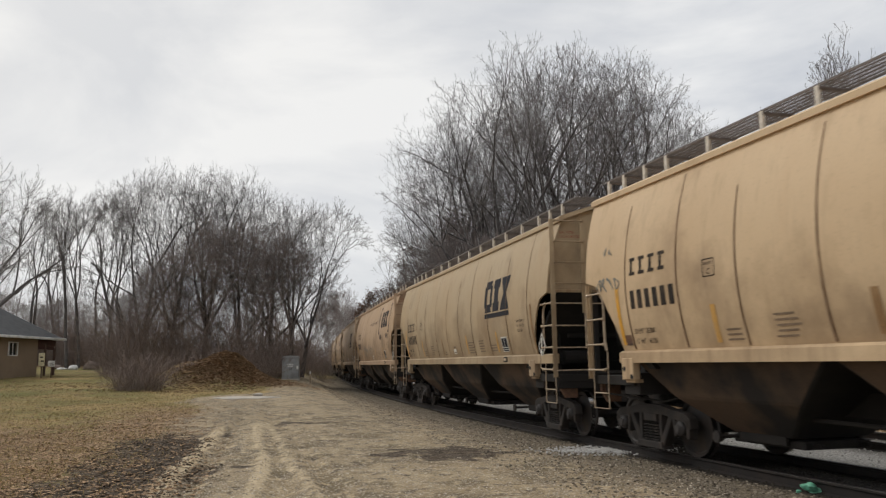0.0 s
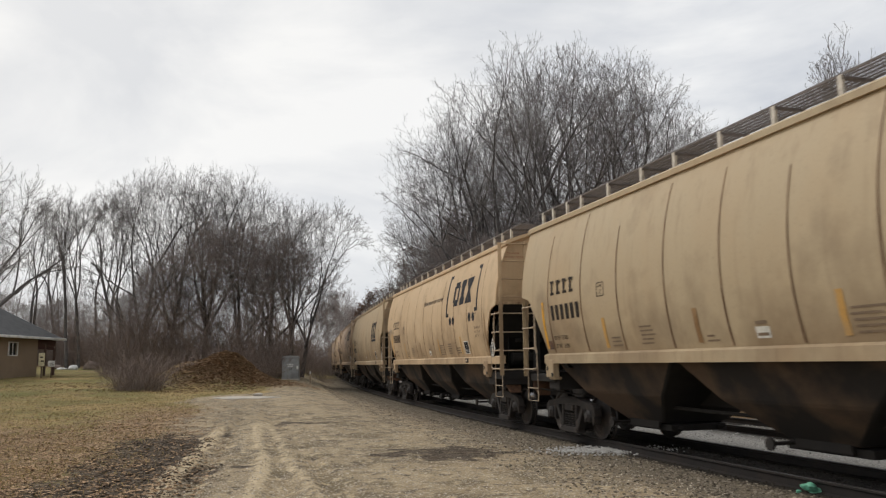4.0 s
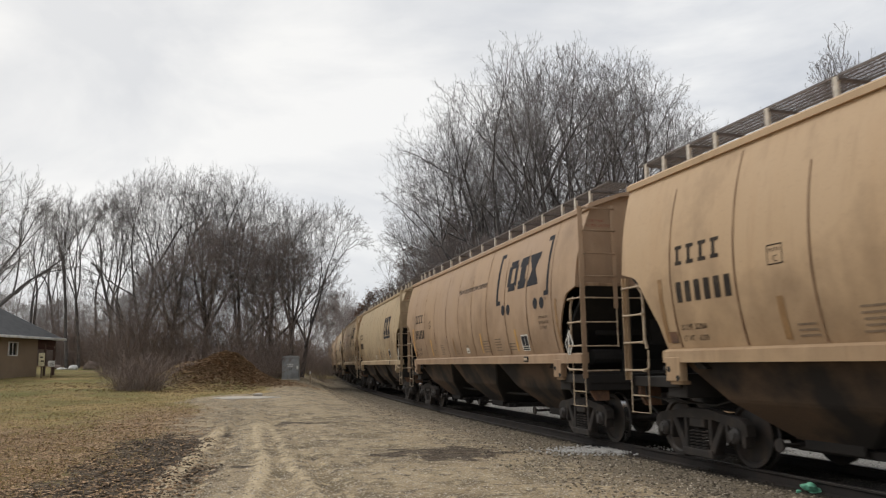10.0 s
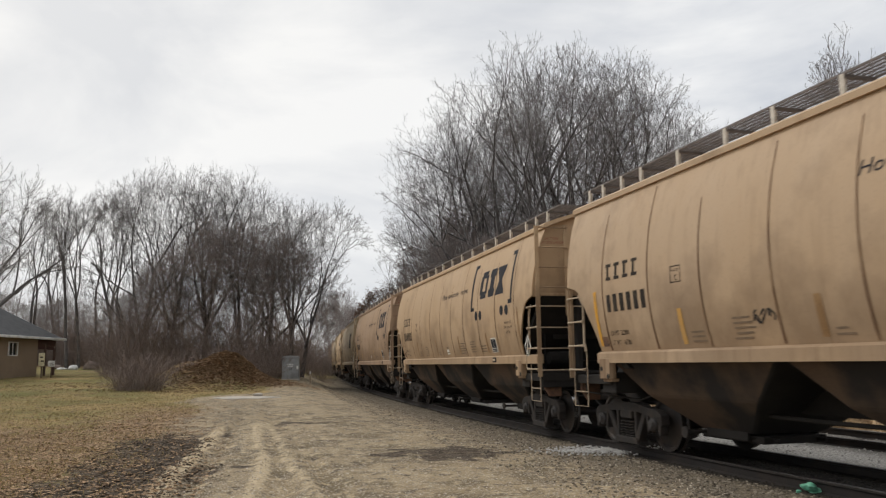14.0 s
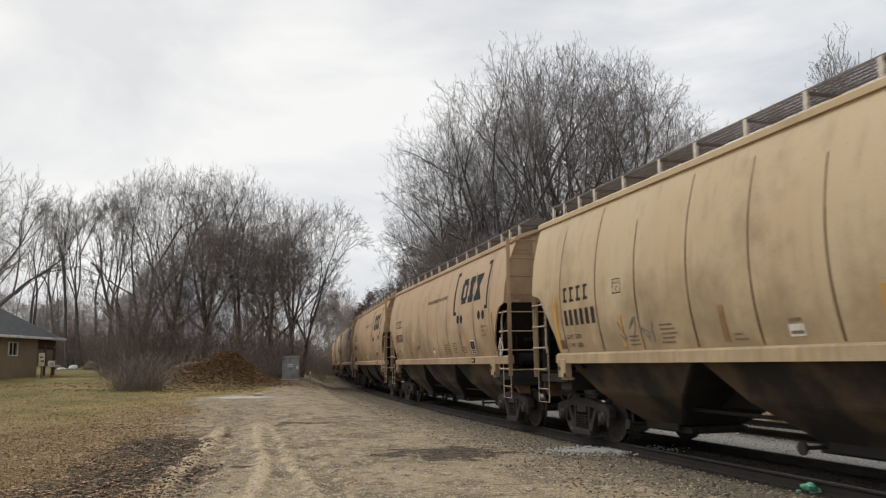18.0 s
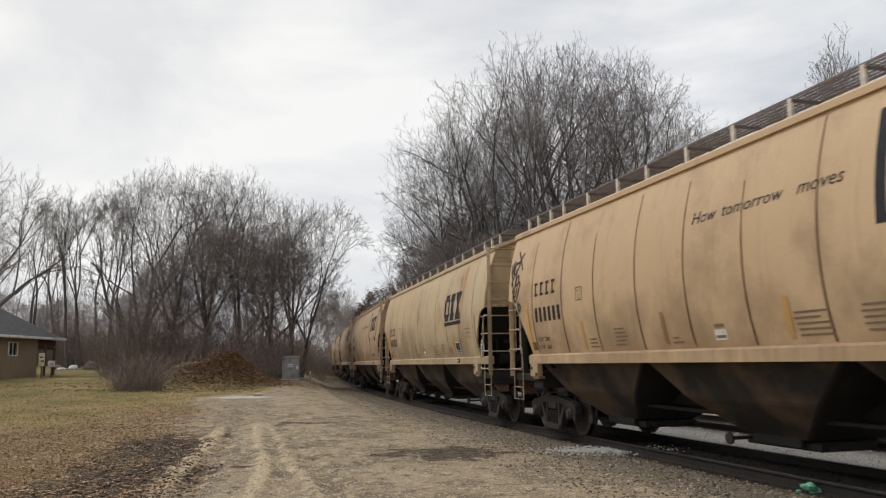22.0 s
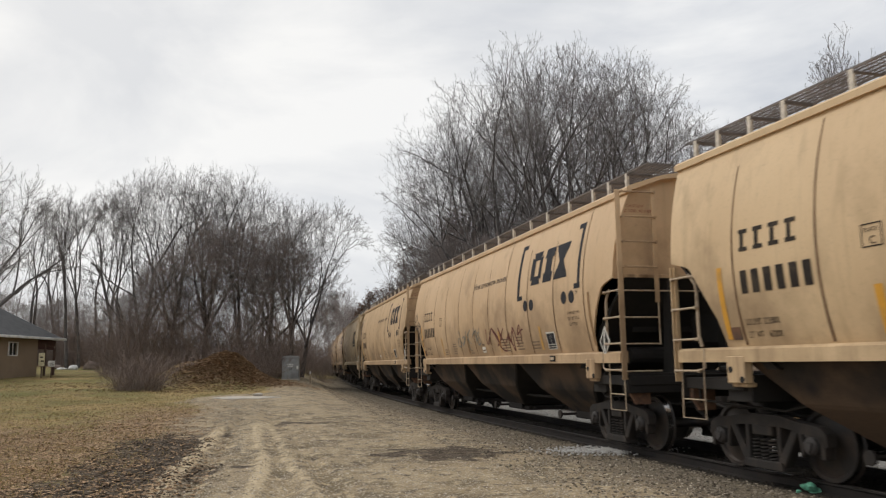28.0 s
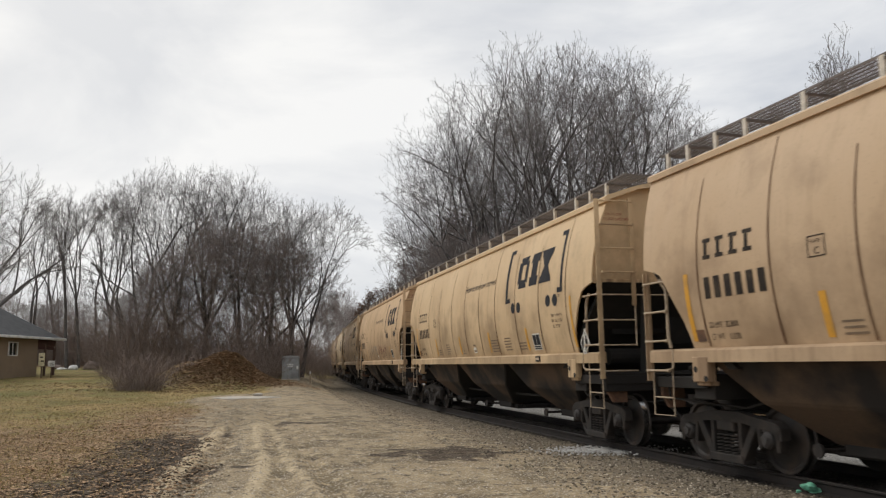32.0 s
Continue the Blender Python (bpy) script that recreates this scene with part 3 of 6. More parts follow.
def side_frame_mesh(sg):
    """A cast truck side: top chord, two pedestals, spring seat and the openings between."""
    bm = bmesh.new()
    ya, yb = sg * 0.93, sg * 1.09
    top = [(-1.16, 0.46), (-1.14, 0.62), (-1.02, 0.70), (-0.62, 0.745), (-0.30, 0.80), (0.30, 0.80), (0.62, 0.745), (1.02, 0.70), (1.14, 0.62), (1.16, 0.46), (1.06, 0.46), (0.99, 0.575), (0.62, 0.615), (0.40, 0.66), (-0.40, 0.66), (-0.62, 0.615), (-0.99, 0.575), (-1.06, 0.46)]
    prism(bm, top, min(ya, yb), max(ya, yb), "Y")
    for k in (1, -1):
        prism(bm, [(k * 0.68, 0.63), (k * 0.56, 0.645), (k * 0.26, 0.20), (k * 0.26, 0.10), (k * 0.36, 0.10)], min(ya, yb), max(ya, yb), "Y")
        prism(bm, [(k * 0.35, 0.67), (k * 0.27, 0.67), (k * 0.27, 0.22), (k * 0.35, 0.30)], min(ya, yb), max(ya, yb), "Y")
        prism(bm, [(k * 0.74, 0.62), (k * 0.66, 0.62), (k * 0.70, 0.30), (k * 0.76, 0.34)], min(ya, yb), max(ya, yb), "Y")
        prism(bm, [(k * 1.13, 0.60), (k * 1.02, 0.60), (k * 1.04, 0.30), (k * 1.11, 0.30)], min(ya, yb), max(ya, yb), "Y")
    prism(bm, [(-0.40, 0.085), (0.40, 0.085), (0.36, 0.20), (-0.36, 0.20)], min(ya, yb) - 0.03, max(ya, yb) + 0.03, "Y")
    bevelled(bm, 0.012)
    return to_mesh("side_frame", bm, M_STEEL)


def spring_mesh(sg):
    bm = bmesh.new()
    for cx in (-0.16, 0.0, 0.16):
        pts = [(cx + 0.062 * math.cos(a), sg * 1.03 + 0.062 * math.sin(a), 0.205 + 0.29 * a / 37.7) for a in np.linspace(0, 37.7, 60)]
        tube(bm, pts, 0.016, 5)
    return to_mesh("spring", bm, M_STEEL, 50)


def truck(parent, u):
    """A three-piece freight truck: bolster with side frames, springs, bearing caps, brake beam and wheelsets."""
    bm = bmesh.new()
    prism(bm, [(-1.10, 0.52), (-0.30, 0.44), (0.30, 0.44), (1.10, 0.52), (1.10, 0.66), (0.3, 0.70), (-0.3, 0.70), (-1.10, 0.66)], -0.20, 0.20, "X")
    box(bm, (0, 0, 0.76), (0.40, 0.40, 0.12))
    bevelled(bm, 0.015)
    b = part("truck", bm, M_STEEL, parent, "cast steel freight truck, black with grime")
    b.matrix_basis = pose(u, 0, 0)
    for sg in (1, -1):
        for me in (SIDE_FRAME[sg], SPRINGS[sg]):
            o = new(me.name.split(".")[0], me)
            o.parent = b
    for k in (1, -1):
        for sg in (1, -1):
            o = new("bearing_cap", BEARING[sg])
            o.parent = b
            o.matrix_basis = pose(k * 0.889, 0, 0.457)
        w = new("wheelset", WHEELSET)
        w.parent = b
        w.matrix_basis = pose(k * 0.889, 0, 0.457)
        o = new("brake_shoe", BRAKE)
        o.parent = b
        o.matrix_basis = pose(k * 0.40, 0, 0, 0, 0, 0 if k > 0 else 180)
    return b


def bearing_mesh(sg):
    bm = bmesh.new()
    lathe(bm, [(0.0, sg * 0.94), (0.115, sg * 0.94), (0.115, sg * 1.10), (0.09, sg * 1.13), (0.06, sg * 1.135), (0.055, sg * 1.155), (0.0, sg * 1.155)], "Y", 18)
    for a in (0.5, 2.6, 4.7):
        box(bm, (0.065 * math.cos(a), sg * 1.14, 0.065 * math.sin(a)), (0.03, 0.02, 0.03))
    box(bm, (0, sg * 1.0, 0.125), (0.26, 0.14, 0.05))
    return to_mesh("bearing_cap", bm, M_BEARING, 35)


def brake_mesh():
    bm = bmesh.new()
    tube(bm, [(0, -0.85, 0.36), (0, 0.85, 0.36)], 0.035, 6)
    for sg in (1, -1):
        box(bm, (0.02, sg * 0.75, 0.42), (0.06, 0.09, 0.32))
    return to_mesh("brake_shoe", bm, M_STEEL)


SIDE_FRAME = {1: side_frame_mesh(1), -1: side_frame_mesh(-1)}
SPRINGS = {1: spring_mesh(1), -1: spring_mesh(-1)}
BEARING = {1: bearing_mesh(1), -1: bearing_mesh(-1)}
WHEELSET, BRAKE = wheelset_mesh(), brake_mesh()
WHEELSET.materials.append(M_TREAD)
for f_ in WHEELSET.polygons:
    r_ = math.hypot(f_.center.x, f_.center.z)
    if 0.44 < r_ < 0.47 and 0.72 < abs(f_.center.y) < 0.815 and abs(f_.normal.y) < 0.4:
        f_.material_index = 1


def hopper_bay(parent, c):
    """One funnel under the wagon, with its outlet gate."""
    bm = bmesh.new()
    top, low = 1.56, 0.44
    hl, gl = 2.19, 0.62
    ring_t = [bm.verts.new((c + a * hl, b * 1.40, top)) for a, b in ((1, 1), (-1, 1), (-1, -1), (1, -1))]
    ring_m = [bm.verts.new((c + a * 1.42, b * 1.12, 0.95)) for a, b in ((1, 1), (-1, 1), (-1, -1), (1, -1))]
    ring_b = [bm.verts.new((c + a * gl, b * 0.62, low)) for a, b in ((1, 1), (-1, 1), (-1, -1), (1, -1))]
    for ra, rb in ((ring_t, ring_m), (ring_m, ring_b)):
        for k in range(4):
            bm.faces.new((ra[k], ra[(k + 1) % 4], rb[(k + 1) % 4], rb[k]))
    bm.faces.new(ring_b)
    bm.faces.new(ring_t[::-1])
    bevelled(bm, 0.03)
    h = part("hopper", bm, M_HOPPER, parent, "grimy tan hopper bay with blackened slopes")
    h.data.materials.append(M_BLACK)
    # faces sloping along the wagon get black, their shade put into the colour
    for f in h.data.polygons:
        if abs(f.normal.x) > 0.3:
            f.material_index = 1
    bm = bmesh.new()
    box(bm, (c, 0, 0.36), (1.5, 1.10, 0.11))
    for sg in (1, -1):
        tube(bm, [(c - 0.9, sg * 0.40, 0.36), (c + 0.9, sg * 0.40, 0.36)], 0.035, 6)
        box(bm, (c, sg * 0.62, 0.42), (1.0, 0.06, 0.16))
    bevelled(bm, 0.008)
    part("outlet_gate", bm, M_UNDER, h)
    bm = bmesh.new()
    tube(bm, [(c + 0.55, -1.0, 0.40), (c + 0.55, 1.0, 0.40)], 0.03, 6)
    tube(bm, [(c + 0.55, 0.98, 0.40), (c + 0.55, 1.02, 0.40)], 0.09, 10)
    part("gate_shaft", bm, M_STEEL, h)


def ladder(parent, end):
    """Corner ladder on the lot side: end = -1 at the rear, with the long end ladder, +1 at the front."""
    x0, x1 = end * 7.86, end * 7.30
    y0 = 1.53
    bm = bmesh.new()
    hi = 4.50 if end < 0 else 2.92
    box(bm, (x0, y0 - 0.03, (1.22 + hi) / 2), (0.055, 0.05, hi - 1.22))
    box(bm, (x0 + end * 0.02, y0, (1.22 + hi) / 2), (0.02, 0.085, hi - 1.22))
    lad = part("ladder", bm, M_END if end < 0 else M_PAINT, parent, "tan steel corner ladder, sooty low down" if end < 0 else "tan steel corner ladder")
    bm = bmesh.new()
    tube(bm, [(x1 + end * 0.16, y0 + 0.01, 2.78), (x1 + end * 0.02, y0, 2.62), (x1, y0, 2.50), (x1, y0, 1.88), (x1 - end * 0.06, y0, 1.72)], 0.026, 6)
    part("ladder_stile", bm, M_BAR, lad, smooth_deg=50)
    rung = None
    for z in (1.38, 1.83, 2.28, 2.74):
        if rung is None:
            bm = bmesh.new()
            tube(bm, [(x0 + end * 0.02, y0 + 0.045, 0), (x1 - end * 0.03, y0 + 0.045, 0)], 0.017, 6)
            for xx in (x0, x1):
                tube(bm, [(xx, y0, 0), (xx, y0 + 0.055, 0)], 0.028, 6)
            rung = part("rung", bm, M_BAR, lad, smooth_deg=50)
            rung.matrix_basis = pose(0, 0, z)
        else:
            again(rung, pose(0, 0, z))
    # the stirrup below the sill
    bm = bmesh.new()
    tube(bm, [(x0 - end * 0.05, y0 - 0.03, 1.38), (x0 - end * 0.03, y0 - 0.03, 0.70), (x1 - end * 0.02, y0 - 0.03, 0.70), (x1 - end * 0.02, y0 - 0.03, 1.55)], 0.012, 6)
    tube(bm, [(x0 - end * 0.03, y0 - 0.03, 0.97), (x1 - end * 0.02, y0 - 0.03, 0.97)], 0.011, 6)
    part("stirrup", bm, M_BAR, lad, smooth_deg=50)
    bm = bmesh.new()
    tube(bm, [(x1 - end * 0.14, y0 + 0.03, 1.70), (x1 - end * 0.14, y0 + 0.03, 1.42), (x1, y0 + 0.045, 1.38)], 0.014, 6)
    part("grab_iron", bm, M_BAR, lad, smooth_deg=50)
    if end < 0:
        bm = bmesh.new()
        box(bm, (x0 - 0.06, 0.86, 3.53), (0.02, 0.075, 2.0))
        box(bm, (x0 - 0.03, 0.825, 3.53), (0.075, 0.02, 2.0))
        part("end_stile", bm, M_END, lad)
        bm = bmesh.new()
        tube(bm, [(x0 - 0.02, 1.47, 0), (x0 - 0.08, 1.47, 0), (x0 - 0.08, 0.84, 0), (x0 - 0.04, 0.84, 0)], 0.016, 6)
        for yy in (1.47, 0.84):
            tube(bm, [(x0 - 0.05, yy, 0), (x0 - 0.10, yy, 0)], 0.027, 6)
        r = part("end_rung", bm, M_PAINT, lad, smooth_deg=50)
        r.matrix_basis = pose(0, 0, 4.46)
        for z in (4.02, 3.58, 3.14):
            again(r, pose(0, 0, z))
        bm = bmesh.new()
        tube(bm, [(x0 - 0.05, 1.50, 0), (x0 - 0.05, -1.2, 0)], 0.014, 6)
        g = part("end_grab_iron", bm, M_BAR, lad, smooth_deg=50)
        g.matrix_basis = pose(0, 0, 2.73)
        bm = bmesh.new()
        tube(bm, [(x0 - 0.05, 1.50, 0), (x0 - 0.05, 0.84, 0)], 0.014, 6)
        g = part("low_rung", bm, M_BAR, lad, smooth_deg=50)
        g.matrix_basis = pose(0, 0, 2.27)
        again(g, pose(0, 0, 1.82))
        again(g, pose(0, 0, 1.36))
        bm = bmesh.new()
        tube(bm, [(x0 - 0.05, 0.84, 2.75), (x0 - 0.05, 0.84, 1.80)], 0.014, 6)
        part("drop_bar", bm, M_BAR, lad, smooth_deg=50)
    return lad


def end_parts(parent, end):
    """End panel under the roof, the sloped sheet below it, posts, platform, draft gear and coupler."""
    x = end * 7.76
    bm = bmesh.new()
    zs = [2.95, 3.2, 3.5, 3.8, 4.1, 4.35, 4.50]
    outline = [(side_w(z) - 0.035, z) for z in zs] + [(w, roof_arc(w) + 0.045) for w in (1.25, 1.0, 0.6, 0.2, -0.2, -0.6, -1.0, -1.25)] + [(-side_w(z) + 0.035, z) for z in zs[::-1]]
    prism(bm, outline, min(x, x - end * 0.04), max(x, x - end * 0.04), "X")
    part("end_panel", bm, M_END, parent)
    bm = bmesh.new()
    box(bm, (x + end * 0.035, 0, 2.99), (0.07, 2.9, 0.07))
    bevelled(bm, 0.01)
    part("end_ledge", bm, M_PAINT_DIRTY, parent)
    # slope sheet, posts, brace and reservoir in the recess share one near-black
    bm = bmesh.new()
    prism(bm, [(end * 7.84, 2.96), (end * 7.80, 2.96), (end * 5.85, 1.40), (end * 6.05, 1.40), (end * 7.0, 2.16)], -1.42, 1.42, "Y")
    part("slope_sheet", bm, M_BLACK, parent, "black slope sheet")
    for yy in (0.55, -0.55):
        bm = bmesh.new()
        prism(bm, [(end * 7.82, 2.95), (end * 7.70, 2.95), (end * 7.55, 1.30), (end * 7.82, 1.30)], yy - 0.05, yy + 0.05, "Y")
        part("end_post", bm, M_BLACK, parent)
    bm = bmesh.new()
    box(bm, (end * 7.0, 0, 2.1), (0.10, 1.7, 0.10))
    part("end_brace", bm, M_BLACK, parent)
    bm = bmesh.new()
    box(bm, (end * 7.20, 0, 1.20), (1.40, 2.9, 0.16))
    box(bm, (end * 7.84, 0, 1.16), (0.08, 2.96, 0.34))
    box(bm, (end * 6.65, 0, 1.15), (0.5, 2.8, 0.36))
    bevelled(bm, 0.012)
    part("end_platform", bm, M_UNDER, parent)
    bm = bmesh.new()
    prism(bm, [(1.40, 1.20), (1.02, 1.20), (1.02, 0.80), (1.28, 0.80), (1.40, 1.0)], min(end * 7.72, end * 7.80), max(end * 7.72, end * 7.80), "X")
    part("step_plate", bm, M_RUST, parent)
    bm = bmesh.new()
    box(bm, (end * 7.85, 0, 0.88), (0.9, 0.42, 0.34))
    box(bm, (end * 8.40, 0, 0.88), (0.44, 0.20, 0.22))
    prism(bm, [(end * 8.45, -0.17), (end * 8.68, -0.17), (end * 8.70, 0.02), (end * 8.60, 0.18), (end * 8.42, 0.18)], 0.76, 1.02, "Z")
    bevelled(bm, 0.02)
    part("coupler", bm, M_STEEL, parent)
    bm = bmesh.new()
    pts = [(end * 8.1, 0.42, 0.95), (end * 8.3, 0.45, 0.72), (end * 8.5, 0.36, 0.55), (end * 8.64, 0.25, 0.62)]
    tube(bm, pts, 0.026, 6)
    tube(bm, [(end * 6.9, 0.98, 0.86), (end * 8.0, 0.62, 0.80), (end * 8.6, 0.5, 0.88)], 0.014, 5)
    part("brake_hose", bm, M_BLACK, parent)
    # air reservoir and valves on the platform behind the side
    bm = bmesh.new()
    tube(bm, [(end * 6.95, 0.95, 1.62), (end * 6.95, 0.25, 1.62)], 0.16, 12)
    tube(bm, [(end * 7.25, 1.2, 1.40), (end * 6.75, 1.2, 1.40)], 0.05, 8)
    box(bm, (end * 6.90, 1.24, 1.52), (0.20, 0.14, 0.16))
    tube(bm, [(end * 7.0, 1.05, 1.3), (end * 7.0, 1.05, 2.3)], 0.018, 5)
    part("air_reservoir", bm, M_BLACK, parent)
    bm = bmesh.new()
    tube(bm, [(end * 5.4, 0.85, 1.02), (end * 4.75, 0.85, 1.02)], 0.15, 12)
    tube(bm, [(end * 5.7, 0.85, 1.02), (end * 5.4, 0.85, 1.02)], 0.03, 6)
    part("brake_cylinder", bm, M_UNDER, parent)
    bm = bmesh.new()
    for a, b in (((7.6, 1.30, 0.95), (6.2, 1.05, 0.86)), ((7.7, 0.3, 1.02), (6.0, 0.55, 0.92)), ((6.2, 1.05, 0.86), (5.6, 0.9, 1.02)), ((7.55, 1.42, 1.30), (7.55, 1.38, 0.92))):
        tube(bm, [(end * a[0], a[1], a[2]), (end * b[0], b[1], b[2])], 0.018, 5)
    part("brake_rod", bm, M_UNDER, parent)
    bm = bmesh.new()
    box(bm, (end * 7.45, -0.35, 2.1), (0.10, 0.5, 0.5))
    tube(bm, [(end * 7.92, -0.6, 2.3), (end * 7.98, -0.6, 2.3)], 0.28, 16)
    part("hand_brake", bm, M_BLACK, parent)


def build_wagon(kind, front_sill):
    w = empty("hopper_wagon", "tan covered hopper wagon with curved sides, grimy underneath", "freight wagon", "train")
    for sg in (1, -1):
        s = part("side_sheet", side_sheet(sg), M_PAINT, w, smooth_deg=40)
        if sg > 0:
            side = s
    # roof with its eave lip
    bm = bmesh.new()
    ws = [1.36, 1.36, 1.30, 1.0, 0.65, 0.3, 0, -0.3, -0.65, -1.0, -1.30, -1.36, -1.36]
    zs = [4.445, 4.53, 4.575] + [roof_arc(v) + 0.05 for v in ws[3:10]] + [4.575, 4.53, 4.445]
    under = [(-1.295, 4.445), (-1.25, 4.50), (-0.65, 4.72), (0, 4.80), (0.65, 4.72), (1.25, 4.50), (1.295, 4.445)]
    prism(bm, list(zip(ws, zs)) + under, -7.93, 7.93, "X")
    part("roof", bm, M_END, w, smooth_deg=35)
    bm = bmesh.new()
    box(bm, (0, 0, 4.90), (14.2, 0.62, 0.10))
    for k in range(9):
        box(bm, (-6.6 + k * 1.65, 0, 4.94), (0.06, 0.72, 0.03))
    bevelled(bm, 0.012)
    part("trough_hatch", bm, M_PAINT_DIRTY, w)
    # running board of open grating round the roof
    bm = bmesh.new()
    zb, wi, wo = 4.955, 0.50, 1.00
    for sg in (1, -1):
        for v in (wi, wi + 0.1, wi + 0.2, wi + 0.3, wi + 0.4, wo):
            box(bm, (0, sg * v, zb), (16.2, 0.012 if v not in (wi, wo) else 0.022, 0.012 if v not in (wi, wo) else 0.028))
        for k in range(231):
            box(bm, (-8.05 + k * 0.07, sg * (wi + wo) / 2, zb + 0.004), (0.016, wo - wi, 0.016))
    for xe in (7.55, -7.55):
        for k in range(11):
            box(bm, (xe, -0.5 + k * 0.1, zb), (1.0, 0.014, 0.02))
        for k in range(6):
            box(bm, (xe - 0.5 + k * 0.2, 0, zb), (0.014, 1.0, 0.014))
    part("running_board", bm, M_GRATE, w, "dark open-mesh roof walkway")
    bm = bmesh.new()
    box(bm, (0, 0, 0), (0.075, 0.012, 0.30))
    box(bm, (0, -0.03, 0), (0.012, 0.06, 0.30))
    post = part("roof_bracket", bm, M_POST, w)
    cols = [-7.29, -6.57, -5.88, -4.72, -3.48, -2.43, -1.2, 0.0, 1.2, 2.43, 3.48, 4.72, 5.88, 6.57, 7.29, 7.85]
    post.matrix_basis = pose(cols[0], 1.01, 4.80)
    for c in cols[1:]:
        again(post, pose(c, 1.01, 4.80))
    for c in cols[::2]:
        again(post, pose(c, -1.01, 4.80))
    bm = bmesh.new()
    box(bm, (0, 0, 0), (0.03, 2.0, 0.04))
    bearer = part("board_bearer", bm, M_GRATE, w)
    bearer.matrix_basis = pose(cols[0], 0, 4.925)
    for c in cols[1:]:
        again(bearer, pose(c, 0, 4.925))
    # side sills with jacking pads
    for sg in (1, -1):
        bm = bmesh.new()
        x1 = 7.8 if front_sill else 6.75
        prism(bm, [(sg * 1.40, 1.50), (sg * 1.56, 1.50), (sg * 1.56, 1.665), (sg * 1.50, 1.70), (sg * 1.40, 1.70)], -7.80, x1, "X")
        part("side_sill", bm, M_SILL, w)
        for px in (6.49, -6.63):
            bm = bmesh.new()
            box(bm, (px, sg * 1.50, 1.40), (0.36, 0.14, 0.36))
            box(bm, (px, sg * 1.44, 1.20), (0.30, 0.16, 0.06))
            bevelled(bm, 0.012)
            pad = part("jacking_pad", bm, M_PAINT_DIRTY, w)
            # raised black discs paint the dark inside the two holes
            for dx, dz in ((0.10, 1.40), (-0.13, 1.27)):
                bm = bmesh.new()
                tube(bm, [(px + dx, sg * 1.56, dz), (px + dx, sg * 1.575, dz)], 0.045, 10)
                part("pad_hole", bm, M_BLACK, pad)
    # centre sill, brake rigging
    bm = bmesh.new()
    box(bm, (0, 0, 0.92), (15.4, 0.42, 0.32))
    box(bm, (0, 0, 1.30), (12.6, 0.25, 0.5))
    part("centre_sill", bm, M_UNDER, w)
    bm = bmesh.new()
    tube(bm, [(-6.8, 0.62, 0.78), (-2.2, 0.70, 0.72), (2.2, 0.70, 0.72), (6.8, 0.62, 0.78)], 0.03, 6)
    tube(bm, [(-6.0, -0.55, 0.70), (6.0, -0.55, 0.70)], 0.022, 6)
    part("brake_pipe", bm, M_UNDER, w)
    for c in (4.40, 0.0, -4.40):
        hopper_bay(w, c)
    for end in (1, -1):
        end_parts(w, end)
        ladder(w, end)
        truck(w, end * BOLSTER)
    # weld seams down the side, dark with run-off
    for k, u in enumerate((6.33, 4.90, 3.60, 2.20, 0.87, -0.45, -1.78, -3.20, -4.60, -6.05)):
        bm = bmesh.new()
        hi = 4.15 + 0.28 * math.sin(k * 2.3)
        decal_quad(bm, ((u + 0.020, 1.72), (u - 0.020, 1.72), (u - 0.009, hi), (u + 0.009, hi)), 16, 1, 0.006)
        bmesh.ops.solidify(bm, geom=bm.faces[:], thickness=0.012)
        part("weld_seam", bm, M_SEAM, side, smooth_deg=40)
    # yellow reflective strips
    for u, z, h in ((6.68, 1.80, 0.97), (4.22, 1.77, 0.53), (1.60, 1.78, 0.50), (-1.07, 1.78, 0.52), (-3.69, 1.79, 0.50), (-6.25, 1.81, 0.99)):
        bm = bmesh.new()
        decal_rect(bm, u, z, 0.105, h, 6, 0.007)
        part("reflector", bm, M_YELLOW if u > 6 or front_sill else M_OLD_YELLOW if u in (1.60, -6.25) else M_FADED_YELLOW, side)
    # small notices too small to read
    rnd = random.Random(5)
    for u, z, ww, rows in ((4.02, 1.79, 0.42, 3), (3.08, 1.80, 0.42, 5), (1.40, 1.79, 0.30, 2), (-1.22, 1.80, 0.55, 5), (-2.22, 1.82, 0.55, 5), (-3.20, 1.82, 0.42, 3)):
        for r in range(rows):
            bm = bmesh.new()
            decal_rect(bm, u - rnd.uniform(0, 0.05), z + 0.068 * r, ww - rnd.uniform(0, 0.14), 0.026, 1, 0.006)
            part("notice_line", bm, M_FAINT, side)
    bm = bmesh.new()
    decal_rect(bm, 0.36, 1.80, 0.26, 0.15, 2, 0.006)
    n1 = part("white_notice", bm, M_WHITE, side)
    bm = bmesh.new()
    decal_rect(bm, 0.33, 1.83, 0.20, 0.04, 1, 0.009)
    part("notice_line", bm, M_FAINT, n1)
    bm = bmesh.new()
    decal_rect(bm, 0.34, 1.98, 0.22, 0.045, 1, 0.006)
    part("notice_head", bm, M_FAINT, side)
    # the framed panel by the rear
    bm = bmesh.new()
    decal_rect(bm, -4.04, 1.79, 0.42, 0.36, 3, 0.006)
    f = part("stencil_panel", bm, M_WHITE, side)
    for u, z, ww, hh in ((-4.07, 1.90, 0.165, 0.22), (-4.255, 1.90, 0.175, 0.22), (-4.07, 1.85, 0.36, 0.03), (-4.07, 1.805, 0.36, 0.03)):
        bm = bmesh.new()
        decal_rect(bm, u, z, ww, hh, 2, 0.009)
        part("panel_field", bm, M_NAVY, f)
